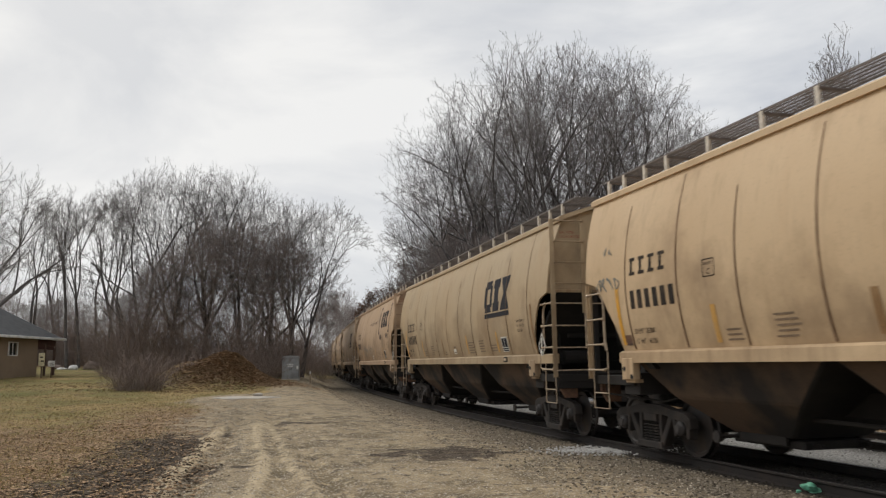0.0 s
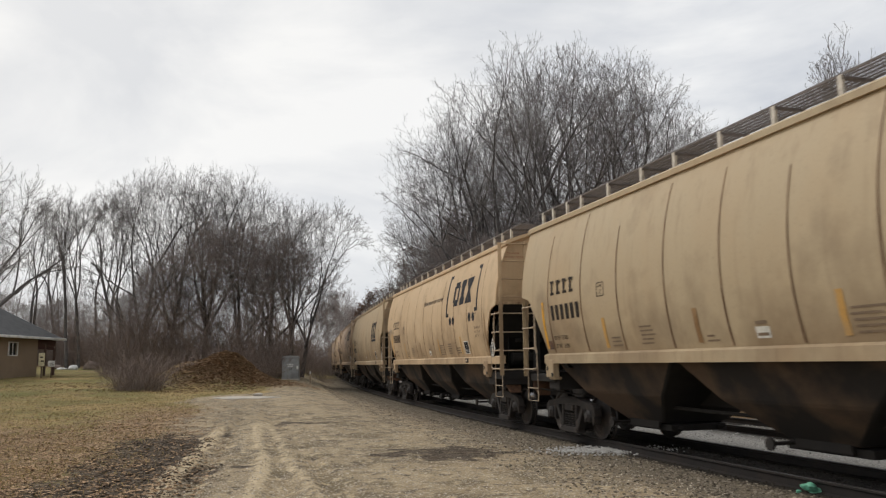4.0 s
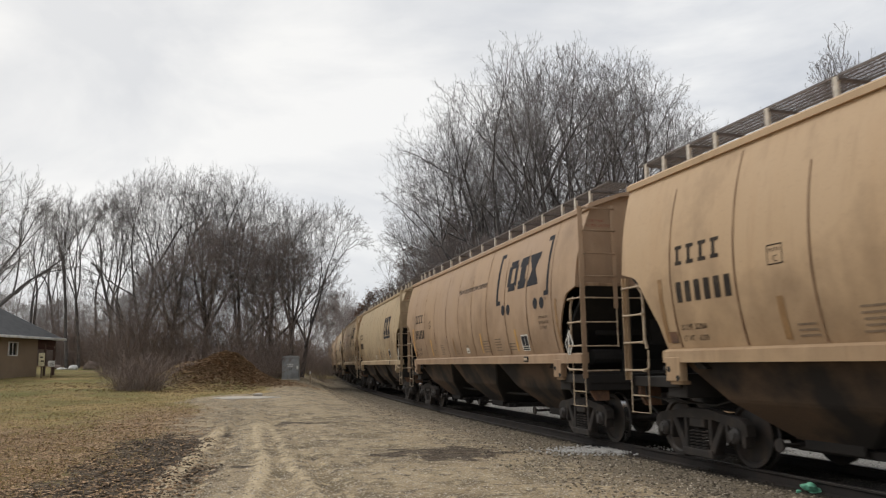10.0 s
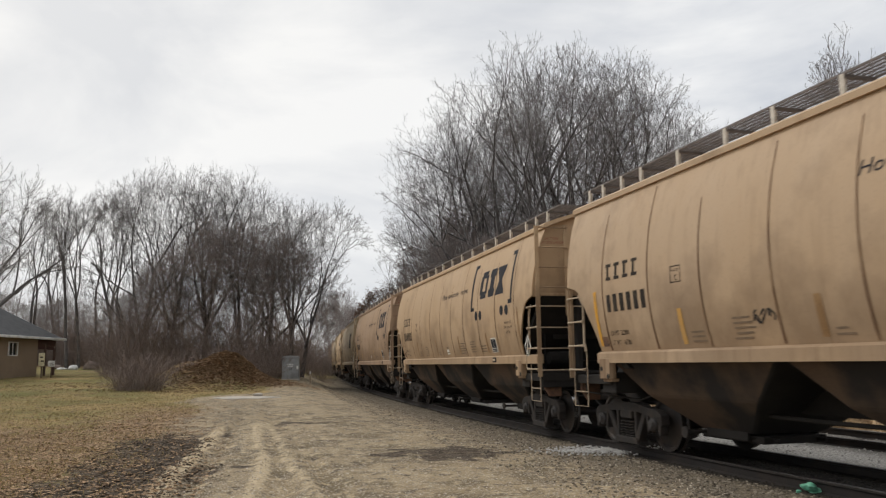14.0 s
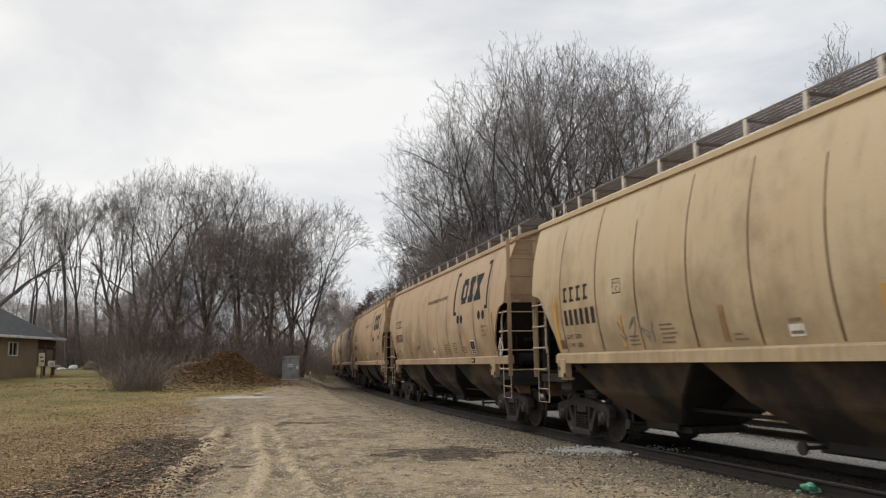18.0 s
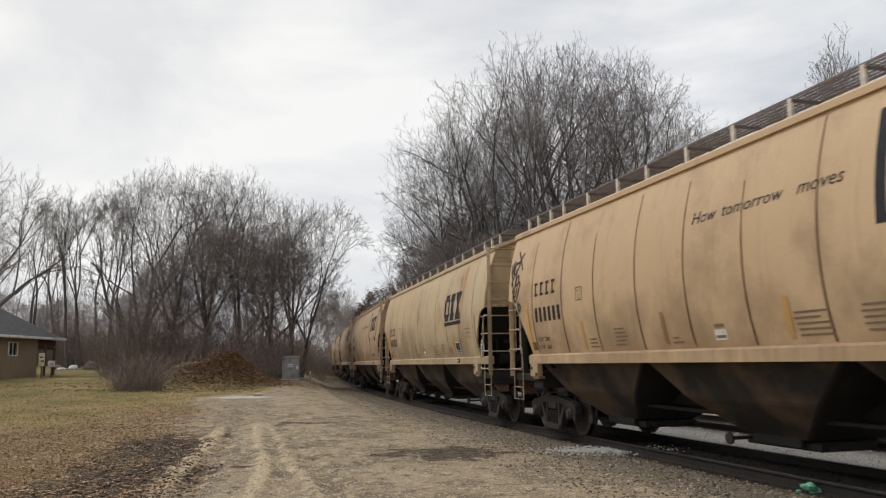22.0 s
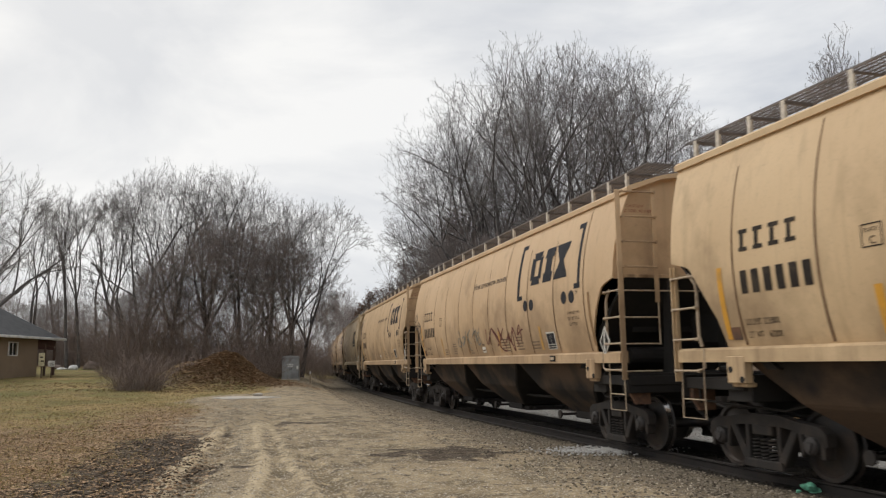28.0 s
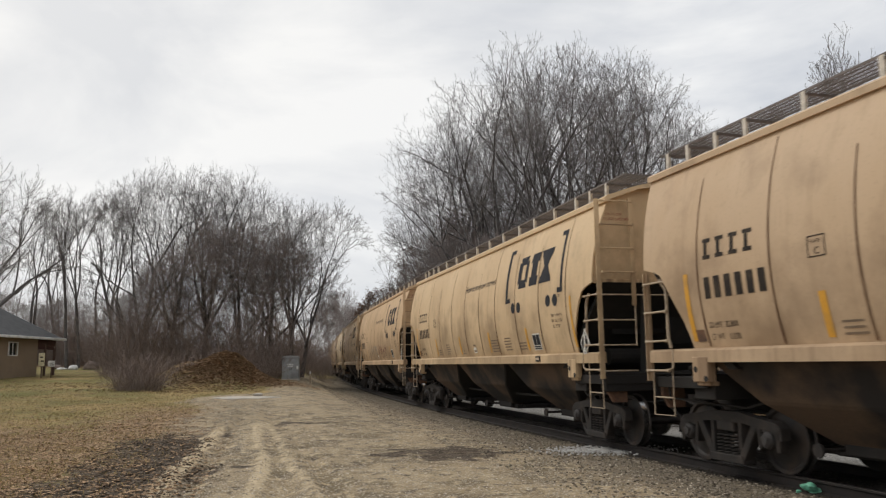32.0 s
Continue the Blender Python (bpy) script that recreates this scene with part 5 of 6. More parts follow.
for px, dep, h, kind in ((1400, 46, 17.2, 0), (1335, 55, 17.0, 2), (1545, 36, 18.0, 1), (1450, 60, 20.0, 1), (1290, 50, 15.0, 2), (1620, 34, 15.0, 0)):
    x, y, z = spot(across(px), dep)
    tree_thing("bare_tree", "slender bare tree whose top shows over the train", SLIM[kind], pose(x, y, z, 0, 0, t_rnd.uniform(0, 360)) @ Matrix.Scale(h / TOP[SLIM[kind][1].name], 4), "trees behind the tracks")
for px, dep, h, kind in ((738, 68, 10.0, 0), (765, 62, 11.0, 1), (790, 58, 12.0, 0), (835, 54, 11.5, 1), (885, 50, 10.5, 0), (815, 60, 14.0, 0), (865, 58, 14.0, 1), (920, 56, 13.0, 0), (775, 66, 12.5, 1), (960, 46, 9.5, 1), (1040, 44, 9, 0), (1120, 44, 9, 1), (1200, 46, 9, 0)):
    x, y, z = spot(across(px), dep)
    tree_thing("understorey_tree", "low bushy bare tree with many stems", BUSHY[kind], pose(x, y, z, 0, 0, t_rnd.uniform(0, 360)) @ Matrix.Scale(h / TOP[BUSHY[kind][1].name], 4), "trees behind the tracks")

leafy = leaf_mesh(BUSHY[0][1], 3, 5000, 0.085)
for px, dep, h in ((688, 66, 8.6), (735, 60, 7.5), (1010, 46, 8.5)):
    x, y, z = spot(across(px), dep)
    tree_thing("oak", "small oak that keeps its dead brown leaves", BUSHY[0], pose(x, y, z, 0, 0, t_rnd.uniform(0, 360)) @ Matrix.Scale(h / TOP[BUSHY[0][1].name], 4), "trees behind the tracks", leafy)

# the wood beyond the lawn
for px, dep, top, kind in ((252, 57, 270, 1), (305, 60, 274, 0), (362, 58, 284, 2), (425, 58, 290, 1), (478, 60, 314, 0), (515, 66, 345, 2)):
    x, y, z = spot(across(px), dep)
    tree_thing("bare_tree", "bare grey tree with a rounded crown in the wood", BIG[kind], pose(x, y, z, t_rnd.uniform(-2, 2), t_rnd.uniform(-2, 2), t_rnd.uniform(0, 360)) @ Matrix.Scale(rise(px, dep, top, z) / TOP[BIG[kind][1].name], 4), "trees of the wood")
for px, dep, top, kind in ((-30, 66, 320, 1), (48, 68, 345, 0), (62, 70, 350, 2), (122, 64, 322, 1), (143, 66, 330, 2), (135, 72, 340, 0), (190, 62, 332, 0), (205, 66, 320, 1), (222, 60, 318, 2), (98, 76, 372, 1), (170, 76, 365, 2)):
    x, y, z = spot(across(px), dep)
    tree_thing("bare_tree", "slender bare tree of the wood", SLIM[kind], pose(x, y, z, t_rnd.uniform(-3, 3), t_rnd.uniform(-3, 3), t_rnd.uniform(0, 360)) @ Matrix.Scale(rise(px, dep, top, z) / TOP[SLIM[kind][1].name], 4), "trees of the wood")
for px, dep, h, kind in ((500, 57, 10.5, 1), (450, 55, 11.5, 0), (410, 54, 11.5, 1), (368, 54, 11.0, 0), (325, 54, 9.5, 1), (280, 55, 7.5, 0), (235, 60, 6.5, 0), (170, 66, 6.5, 1), (110, 68, 6.5, 0), (50, 70, 6.5, 1), (5, 70, 7.0, 0)):
    x, y, z = spot(across(px), dep)
    tree_thing("understorey_tree", "low bushy bare tree with many stems", BUSHY[kind], pose(x, y, z, 0, 0, t_rnd.uniform(0, 360)) @ Matrix.Scale(h / TOP[BUSHY[kind][1].name], 4), "trees of the wood")
for px, dep, h, kind in ((566, 88, 9.0, 0), (590, 104, 11.0, 1), (615, 118, 11.0, 0), (640, 130, 12.0, 1), (603, 150, 15.0, 0), (655, 96, 9.5, 1)):
    x, y, z = spot(across(px), dep)
    tree_thing("understorey_tree", "low bushy bare tree with many stems", BUSHY[kind], pose(x, y, z, 0, 0, t_rnd.uniform(0, 360)) @ Matrix.Scale(h / TOP[BUSHY[kind][1].name], 4), "trees at the end of the line")
x, y, z = spot(across(532), 58)
tree_thing("bare_tree", "bare tree leaning out towards the track", LEANER, pose(x, y, z, 0, 0, -10) @ Matrix.Scale(rise(545, 58, 352, z) / TOP[LEANER[1].name], 4), "trees of the wood")
# nearer trees whose limbs reach in over the lawn
x, y, z = spot(across(-62), 33)
tree_thing("lawn_tree", "spreading bare tree at the edge of the lawn", SPREAD, pose(x, y, z, 0, 0, 40) @ Matrix.Scale(0.78, 4))
x, y, z = spot(across(-290), 22)
tree_thing("lawn_tree", "spreading bare tree at the edge of the lawn", SPREAD, pose(x, y, z, 0, 0, 150) @ Matrix.Scale(0.80, 4))


# ---- brush and far woods, which nobody could count ----
def brush(name, label, clumps, seed, material, stem_r=0.010):
    """Thin arching stems: clumps of (x, y, radius, height, stems)."""
    w = Wood(seed)
    rnd = w.rnd
    for cx, cy, rad, h, count in clumps:
        for _ in range(count):
            a, rr = rnd.uniform(0, 6.283), rad * math.sqrt(rnd.uniform(0, 1))
            px, py = cx + rr * math.cos(a), cy + rr * math.sin(a)
            out = rr / rad * 0.5
            w.limb((px, py, ground_z(px, py) - 0.05), (math.cos(a) * out + rnd.normal(0, 0.25), math.sin(a) * out + rnd.normal(0, 0.25), 1), h * rnd.uniform(0.45, 1.05), stem_r, 0.004, 4, 3, 0.22, -0.05)
    shoots(w, w.sets[(4, 3)], 5, 0.32, stem_r * 0.7, 0.4, 1.0, rnd, (1, 2))
    return tagged(new(name, w.mesh(name, material)), label, "brush", kind="stuff")


clumps = [(-14.5, 37.5, 1.0, 2.3, 260), (-15.0, 38.6, 0.8, 1.9, 130), (-14.9, 42.5, 1.3, 1.6, 90), (-11.8, 46.5, 1.2, 1.5, 70), (-12.5, 47.5, 1.8, 2.2, 240)]
b_rnd = random.Random(12)
for k in range(40):
    px = b_rnd.uniform(230, 535)
    x, y, z = spot(across(px), b_rnd.uniform(50, 60))
    if track_x(y) - x > 6:
        clumps.append((x, y, 1.9, b_rnd.uniform(3.5, 7.0), 95))
for k in range(40):
    x, y, z = spot(across(b_rnd.uniform(-20, 260)), b_rnd.uniform(66, 86))
    clumps.append((x, y, 2.6, b_rnd.uniform(3.5, 7.5), 90))
for k in range(16):
    x, y, z = spot(across(b_rnd.uniform(556, 660)), b_rnd.uniform(100, 140))
    clumps.append((x, y, 3.0, b_rnd.uniform(5.0, 8.0), 110))
for k in range(34):
    x, y, th = track(b_rnd.uniform(68, 128), b_rnd.uniform(3.6, 9.0))
    clumps.append((x, y, 1.6, b_rnd.uniform(3.2, 5.2), 90))
brush("thicket", "dense brown leafless brambles and saplings", clumps, 5, M_BRUSH)
clumps = []
for k in range(60):
    s = b_rnd.uniform(20, 95)
    x, y, th = track(s, -9.5 - b_rnd.uniform(0, 5))
    clumps.append((x, y, 2.0, b_rnd.uniform(2.5, 5.5), 60))
brush("trackside_brush", "leafless brush along the far side of the tracks", clumps, 6, M_BRUSH)


def far_woods():
    w = Wood(77)
    rnd = w.rnd
    for k in range(230):
        if k < 120:
            x, y = rnd.uniform(-110, -6), rnd.uniform(78, 130)
            if track_x(y) - x < 7:
                continue
        elif k < 180:
            s = rnd.uniform(70, 200)
            x, y, th = track(s, -rnd.uniform(9, 45))
        else:
            x, y = rnd.uniform(15, 60), rnd.uniform(-20, 60)
            if x < track_x(y) + 14:
                continue
        h = rnd.uniform(9, 15)
        z = ground_z(x, y)
        tp, td = w.limb((x, y, z - 0.2), (rnd.normal(0, 0.04), rnd.normal(0, 0.04), 1), h, 0.13, 0.02, 5, 4, 0.05, 0.02)
    P, D, R = (np.concatenate([b[k] for b in w.sets[(5, 4)]]) for k in range(3))
    L = np.linalg.norm(P[:, -1] - P[:, 0], axis=1)
    for segs, sides, each, ratio, r in ((4, 3, 11, 0.34, 0.020), (2, 2, 7, 0.42, 0.014), (1, 2, 4, 0.5, 0.012)):
        p, d, L, rad = branch_off(rnd, P, D, R, L, each, 0.2, 0.5, 1.0, ratio)
        P, D = bent(rnd, p, d, L, segs, 0.12, 0.05)
        R = tapered(np.maximum(rad * 0.5, r), np.full(len(p), r * 0.6), segs)
        w.batch(P, D, R, sides)
    return tagged(new("far_woods", w.mesh("far_woods", M_TWIG)), "distant leafless woods", "woods", kind="stuff")


far_woods()


# ---- the house by the lawn ----
M_SIDING = mat("tan_siding", (0.27, 0.20, 0.135), 0.8, vary=0.06, scale=0.8, tint=(0.23, 0.17, 0.115))
M_SHINGLE = mat("dark_shingle", (0.060, 0.062, 0.066), 0.9, vary=0.25, scale=3.0, tint=(0.04, 0.043, 0.047))
M_TRIM = mat("white_trim", (0.72, 0.71, 0.68), 0.6, vary=0.05, scale=3.0)
M_GLASS = mat("dark_window_glass", (0.03, 0.033, 0.036), 0.1, vary=0.05, scale=2.0)
M_MAROON = mat("maroon_boards", (0.075, 0.030, 0.026), 0.8, vary=0.15, scale=3.0)
M_POSTWOOD = mat("brown_post", (0.10, 0.06, 0.045), 0.85, vary=0.2, scale=5.0)
M_GREYBOX = mat("grey_enamel", (0.31, 0.32, 0.32), 0.55, vary=0.08, scale=1.5, tint=(0.17, 0.17, 0.17))
M_SIGN = mat("pale_yellow_sign", (0.62, 0.55, 0.36), 0.7, vary=0.08, scale=6.0)
M_CONCRETE = mat("pale_wet_slab", (0.47, 0.42, 0.35), 0.75, vary=0.15, scale=3.0, tint=(0.36, 0.34, 0.31))


def house():
    gz = ground_z(-26.5, 47) - 0.1
    h = empty("house", "low tan house with dark hipped roof and white eave", "house", m=pose(-25.9, 50.0, gz))
    top = 2.55
    # walls with a hole for the window, x outwards to the lawn, y away
    for lo, hi, z0, z1 in ((-14.0, -3.35, 0, top), (-2.45, 0.0, 0, top), (-3.35, -2.45, 0, 1.42), (-3.35, -2.45, 2.20, top)):
        bm = bmesh.new()
        box(bm, (-0.1, (lo + hi) / 2, (z0 + z1) / 2), (0.2, hi - lo, z1 - z0))
        part("wall", bm, M_SIDING, h)
    for c, sz in (((-4.2, -0.1, top / 2), (8.0, 0.2, top)), ((-8.3, -7.1, top / 2), (0.2, 13.8, top)), ((-4.2, -14.1, top / 2), (8.4, 0.2, top))):
        bm = bmesh.new()
        box(bm, c, sz)
        part("wall", bm, M_SIDING, h)
    # lap siding courses
    bm = bmesh.new()
    box(bm, (0, 0, 0), (0.022, 2.45, 0.012))
    lap = part("siding_course", bm, M_SIDING, h)
    lap.matrix_basis = pose(0.01, -1.225, 0.2)
    for k in range(1, 12):
        again(lap, pose(0.01, -1.225, 0.2 + 0.2 * k))
    for k in range(12):
        o = again(lap, pose(0.01, -6.0, 0.2 + 0.2 * k) @ Matrix.Diagonal((1, 2.15, 1, 1)))
    bm = bmesh.new()
    for c, sz in (((0.03, -2.90, 1.42), (0.06, 1.02, 0.07)), ((0.03, -2.90, 2.20), (0.06, 1.02, 0.07)), ((0.03, -3.38, 1.81), (0.06, 0.07, 0.85)), ((0.03, -2.42, 1.81), (0.06, 0.07, 0.85)), ((0.0, -2.90, 1.81), (0.04, 0.04, 0.8))):
        box(bm, c, sz)
    win = part("window", bm, M_TRIM, h, "white-framed window")
    bm = bmesh.new()
    box(bm, (-0.08, -2.90, 1.81), (0.012, 0.92, 0.80))
    part("pane", bm, M_GLASS, win)
    # hipped roof over house and porch, with a white fascia
    bm = bmesh.new()
    x0, x1, y0, y1, ze, zr = 0.5, -8.9, -14.6, 2.6, 2.50, 5.6
    xm = (x0 + x1) / 2
    low = [bm.verts.new(v) for v in ((x0, y0, ze), (x0, y1, ze), (x1, y1, ze), (x1, y0, ze))]
    ridge = [bm.verts.new((xm, y0 + 4.2, zr)), bm.verts.new((xm, y1 - 4.2, zr))]
    for f in ((low[0], low[1], ridge[1], ridge[0]), (low[1], low[2], ridge[1]), (low[2], low[3], ridge[0], ridge[1]), (low[3], low[0], ridge[0]), low[::-1]):
        bm.faces.new(f)
    roof = part("roof", bm, M_SHINGLE, h, "dark grey shingle roof")
    for c, sz in (((x0 + 0.03, (y0 + y1) / 2, ze + 0.02), (0.10, y1 - y0, 0.15)), ((xm, y1 + 0.03, ze + 0.02), (x0 - x1, 0.10, 0.15))):
        bm = bmesh.new()
        box(bm, c, sz)
        bevelled(bm, 0.015)
        part("gutter", bm, M_TRIM, roof)
    bm = bmesh.new()
    box(bm, (-0.05, 1.15, 2.15), (0.10, 2.3, 0.62))
    part("porch_board", bm, M_MAROON, h, "dark maroon boarding under the porch eave")
    for y in (0.95, 2.15):
        bm = bmesh.new()
        box(bm, (0.0, y, 1.05), (0.13, 0.13, 2.2))
        bevelled(bm, 0.012)
        part("porch_post", bm, M_POSTWOOD, h)
    return h


house()


def sign_board(label, x, y, w, hgt, z, material):
    gz = ground_z(x, y)
    s = empty("sign_board", label, "sign", m=pose(x, y, gz))
    bm = bmesh.new()
    box(bm, (0, 0, z / 2), (0.06, 0.06, z))
    part("post", bm, M_POSTWOOD, s)
    bm = bmesh.new()
    box(bm, (0, -0.05, z - hgt / 2 + 0.05), (w, 0.03, hgt))
    bevelled(bm, 0.006)
    b = part("board", bm, material, s)
    for k in range(2):
        bm = bmesh.new()
        box(bm, (0.05 * k, -0.068, z - hgt * (0.25 + 0.3 * k)), (w * 0.5, 0.006, hgt * 0.10))
        part("writing_bar", bm, M_UNDER, b)
    return s


sign_board("pale yellow notice board on a post beside the porch", -24.3, 47.5, 0.36, 0.78, 1.45, M_SIGN)
sign_board("small white notice board on a post beside the porch", -24.2, 48.5, 0.42, 0.36, 0.98, M_TRIM)


# ---- the utility cabinet at the end of the lot ----
def cabinet():
    x, y = -9.75, 50.0
    c = empty("utility_cabinet", "grey metal utility cabinet with a slanted top", "cabinet", m=pose(x, y, ground_z(x, y) - 0.04, 0, 0, 8))
    bm = bmesh.new()
    prism(bm, [(-0.54, 0.06), (0.54, 0.06), (0.51, 1.38), (-0.51, 1.38)], -0.4, 0.4, "Y")
    bevelled(bm, 0.03, 2)
    part("body", bm, M_GREYBOX, c)
    bm = bmesh.new()
    prism(bm, [(-0.56, 1.37), (0.56, 1.37), (0.50, 1.47), (0.0, 1.53), (-0.50, 1.47)], -0.45, 0.45, "Y")
    bevelled(bm, 0.02)
    part("lid", bm, M_GREYBOX, c)
    bm = bmesh.new()
    box(bm, (0, 0, 0.03), (1.16, 0.9, 0.12))
    part("base", bm, M_CONCRETE, c)
    for dx in (-0.25, 0.25):
        bm = bmesh.new()
        box(bm, (dx, -0.41, 0.68), (0.46, 0.02, 1.15))
        bevelled(bm, 0.006)
        d = part("door", bm, M_GREYBOX, c)
        bm = bmesh.new()
        box(bm, (dx * 0.2, -0.43, 0.70), (0.03, 0.03, 0.14))
        part("handle", bm, M_STEEL, d)
    for dx, w_, z in ((-0.02, 0.42, 0.98), (-0.02, 0.36, 0.86)):
        bm = bmesh.new()
        box(bm, (dx, -0.425, z), (w_, 0.006, 0.06))
        part("writing_bar", bm, M_TRIM, c)
    bm = bmesh.new()
    box(bm, (0.42, -0.425, 0.78), (0.12, 0.006, 0.20))
    part("notice", bm, M_TRIM, c)


cabinet()
mp = empty("marker_post", "pale marker post beside the cabinet", "post", m=pose(-8.6, 50.5, ground_z(-8.6, 50.5)))
bm = bmesh.new()
box(bm, (0, 0, 0.38), (0.10, 0.05, 0.78))
bevelled(bm, 0.01)
part("stake", bm, M_BAR, mp)
bm = bmesh.new()
box(bm, (0, -0.03, 0.66), (0.09, 0.01, 0.16))
part("cap", bm, M_TRIM, mp)


# ---- litter and odds and ends ----
def lump(name, label, cat, x, y, size, material, seed, sink=0.2, crumple=0.35):
    bm = bmesh.new()
    bmesh.ops.create_icosphere(bm, subdivisions=3, radius=0.5)
    for v in bm.verts:
        n_ = noise.noise(v.co * 2.3 + Vector((seed, 0, 0))) * crumple + noise.noise(v.co * 6 + Vector((0, seed, 0))) * crumple * 0.4
        v.co = Vector((v.co.x * size[0], v.co.y * size[1], v.co.z * size[2])) * (1 + n_)
    ob = new(name, to_mesh(name, bm, material, 60))
    ob.matrix_basis = pose(x, y, ground_z(x, y) + size[2] * (0.5 - sink))
    return tagged(ob, label, cat)


lump("rubbish_bag", "white plastic rubbish bag on the grass", "bag", -29.2, 62.0, (0.75, 0.6, 0.5), M_TRIM, 3)
lump("rubbish_bag", "white plastic sheet lying on the grass", "bag", -29.9, 61.6, (0.8, 0.6, 0.22), M_TRIM, 6)
lump("brushwood", "dark heap of cut branches on the grass", "heap", -28.2, 63.0, (1.3, 1.0, 0.8), M_BRUSH, 9)
lump("brushwood", "dark heap of cut branches on the grass", "heap", -30.8, 62.5, (0.9, 0.7, 0.4), M_BRUSH, 12)
lump("green_rag", "green plastic rag lying by the rail", "litter", 4.68, 10.28, (0.21, 0.16, 0.13), M_GREEN, 21, 0.2, 1.1)
lump("green_scrap", "small green plastic scrap by the rail", "litter", 4.50, 10.3, (0.07, 0.05, 0.05), M_GREEN, 27)
lump("broken_block", "pale broken concrete block on the slab", "block", -7.9, 33.4, (0.42, 0.22, 0.16), M_CONCRETE, 31)


M_STRAW = mat("dead_straw", (0.56, 0.41, 0.25), 0.95, vary=0.3, scale=5.0, fine=30.0, bump=0.6, tint=(0.20, 0.12, 0.07))
for k in range(7):
    x, y, th = track(15.0 + k * 2.0, -6.9 - 0.25 * (k % 2))
    lump("straw_bank", "low bank of dead straw and leaves beyond the rails", "bank", x, y, (1.5, 2.6, 1.1 + 0.15 * (k % 3)), M_STRAW, 40 + k, 0.3)


def patch(name, label, cat, x, y, rx, ry, h, material, seed):
    """A thin irregular slab or sheet of ice on the ground."""
    bm = bmesh.new()
    n_ = 40
    rings = []
    for q, z in ((1.0, -0.03), (0.97, h * 0.6), (0.75, h), (0.4, h)):
        ring = []
        for k in range(n_):
            a = 6.2832 * k / n_
            r = q * (1 + 0.28 * noise.noise((math.cos(a) * 1.6 + seed, math.sin(a) * 1.6, 0)) + 0.10 * noise.noise((math.cos(a) * 6, math.sin(a) * 6 + seed, 1)))
            px, py = x + rx * r * math.cos(a), y + ry * r * math.sin(a)
            ring.append(bm.verts.new((px, py, ground_z(px, py) + z)))
        rings.append(ring)
    for ra, rb in zip(rings, rings[1:]):
        for k in range(n_):
            bm.faces.new((ra[k], ra[(k + 1) % n_], rb[(k + 1) % n_], rb[k]))
    bm.faces.new(rings[-1])
    return tagged(new(name, to_mesh(name, bm, material, 40)), label, cat)


patch("pale_slab", "pale wet slab at the foot of the earth heap", "slab", -8.0, 32.0, 1.25, 0.6, 0.05, M_CONCRETE, 2)
patch("ice_patch", "thin grey sheet of old ice beside the track", "ice", 3.05, 15.35, 0.20, 0.12, 0.03, M_SNOW, 5)


# ---- loose stones, leaves and grass, which nobody could count ----
def island_mat(name, a, b, rough=0.95):
    m = bpy.data.materials.new(name)
    m.use_nodes = True
    n, l = m.node_tree.nodes, m.node_tree.links
    g, r = n.new("ShaderNodeNewGeometry"), n.new("ShaderNodeValToRGB")
    r.color_ramp.elements[0].color, r.color_ramp.elements[1].color = (*a, 1), (*b, 1)
    l.new(g.outputs["Random Per Island"], r.inputs[0])
    t, mix = n.new("ShaderNodeTexNoise"), n.new("ShaderNodeMixRGB")
    t.inputs["Scale"].default_value = 40
    mix.blend_type, mix.inputs[0].default_value = "OVERLAY", 0.5
    l.new(r.outputs[0], mix.inputs[1])
    l.new(t.outputs[0], mix.inputs[2])
    l.new(mix.outputs[0], n["Principled BSDF"].inputs["Base Color"])
    n["Principled BSDF"].inputs["Roughness"].default_value = rough
    n["Principled BSDF"].inputs["Specular IOR Level"].default_value = 0.2
    return m


M_LOOSE = island_mat("mixed_ballast", (0.065, 0.052, 0.039), (0.34, 0.29, 0.225))
# stones under the train, its shade mixed into their greasy colour
M_OILY_SHADED = island_mat("oily_ballast", (0.018, 0.015, 0.012), (0.065, 0.055, 0.045))
# paler stones beyond the train, brightened in colour for the open sky there
M_SKYLIT = island_mat("clean_ballast", (0.26, 0.245, 0.22), (0.66, 0.63, 0.58))
M_CLOD = island_mat("mud_clods", (0.042, 0.031, 0.023), (0.15, 0.115, 0.083))
M_PEBBLE = island_mat("lot_pebbles", (0.17, 0.14, 0.105), (0.66, 0.58, 0.47))
M_LEAF = island_mat("fallen_leaves", (0.14, 0.088, 0.055), (0.54, 0.37, 0.225))
M_BLADE = island_mat("dry_grass", (0.15, 0.13, 0.045), (0.52, 0.38, 0.19))

ICO = [(0, 0, -1), (0.72, -0.53, -0.45), (-0.28, -0.85, -0.45), (-0.89, 0, -0.45), (-0.28, 0.85, -0.45), (0.72, 0.53, -0.45), (0.28, -0.85, 0.45), (-0.72, -0.53, 0.45), (-0.72, 0.53, 0.45), (0.28, 0.85, 0.45), (0.89, 0, 0.45), (0, 0, 1)]
ICO_F = [(0, 1, 2), (1, 0, 5), (0, 2, 3), (0, 3, 4), (0, 4, 5), (1, 5, 10), (2, 1, 6), (3, 2, 7), (4, 3, 8), (5, 4, 9), (1, 10, 6), (2, 6, 7), (3, 7, 8), (4, 8, 9), (5, 9, 10), (6, 10, 11), (7, 6, 11), (8, 7, 11), (9, 8, 11), (10, 9, 11)]


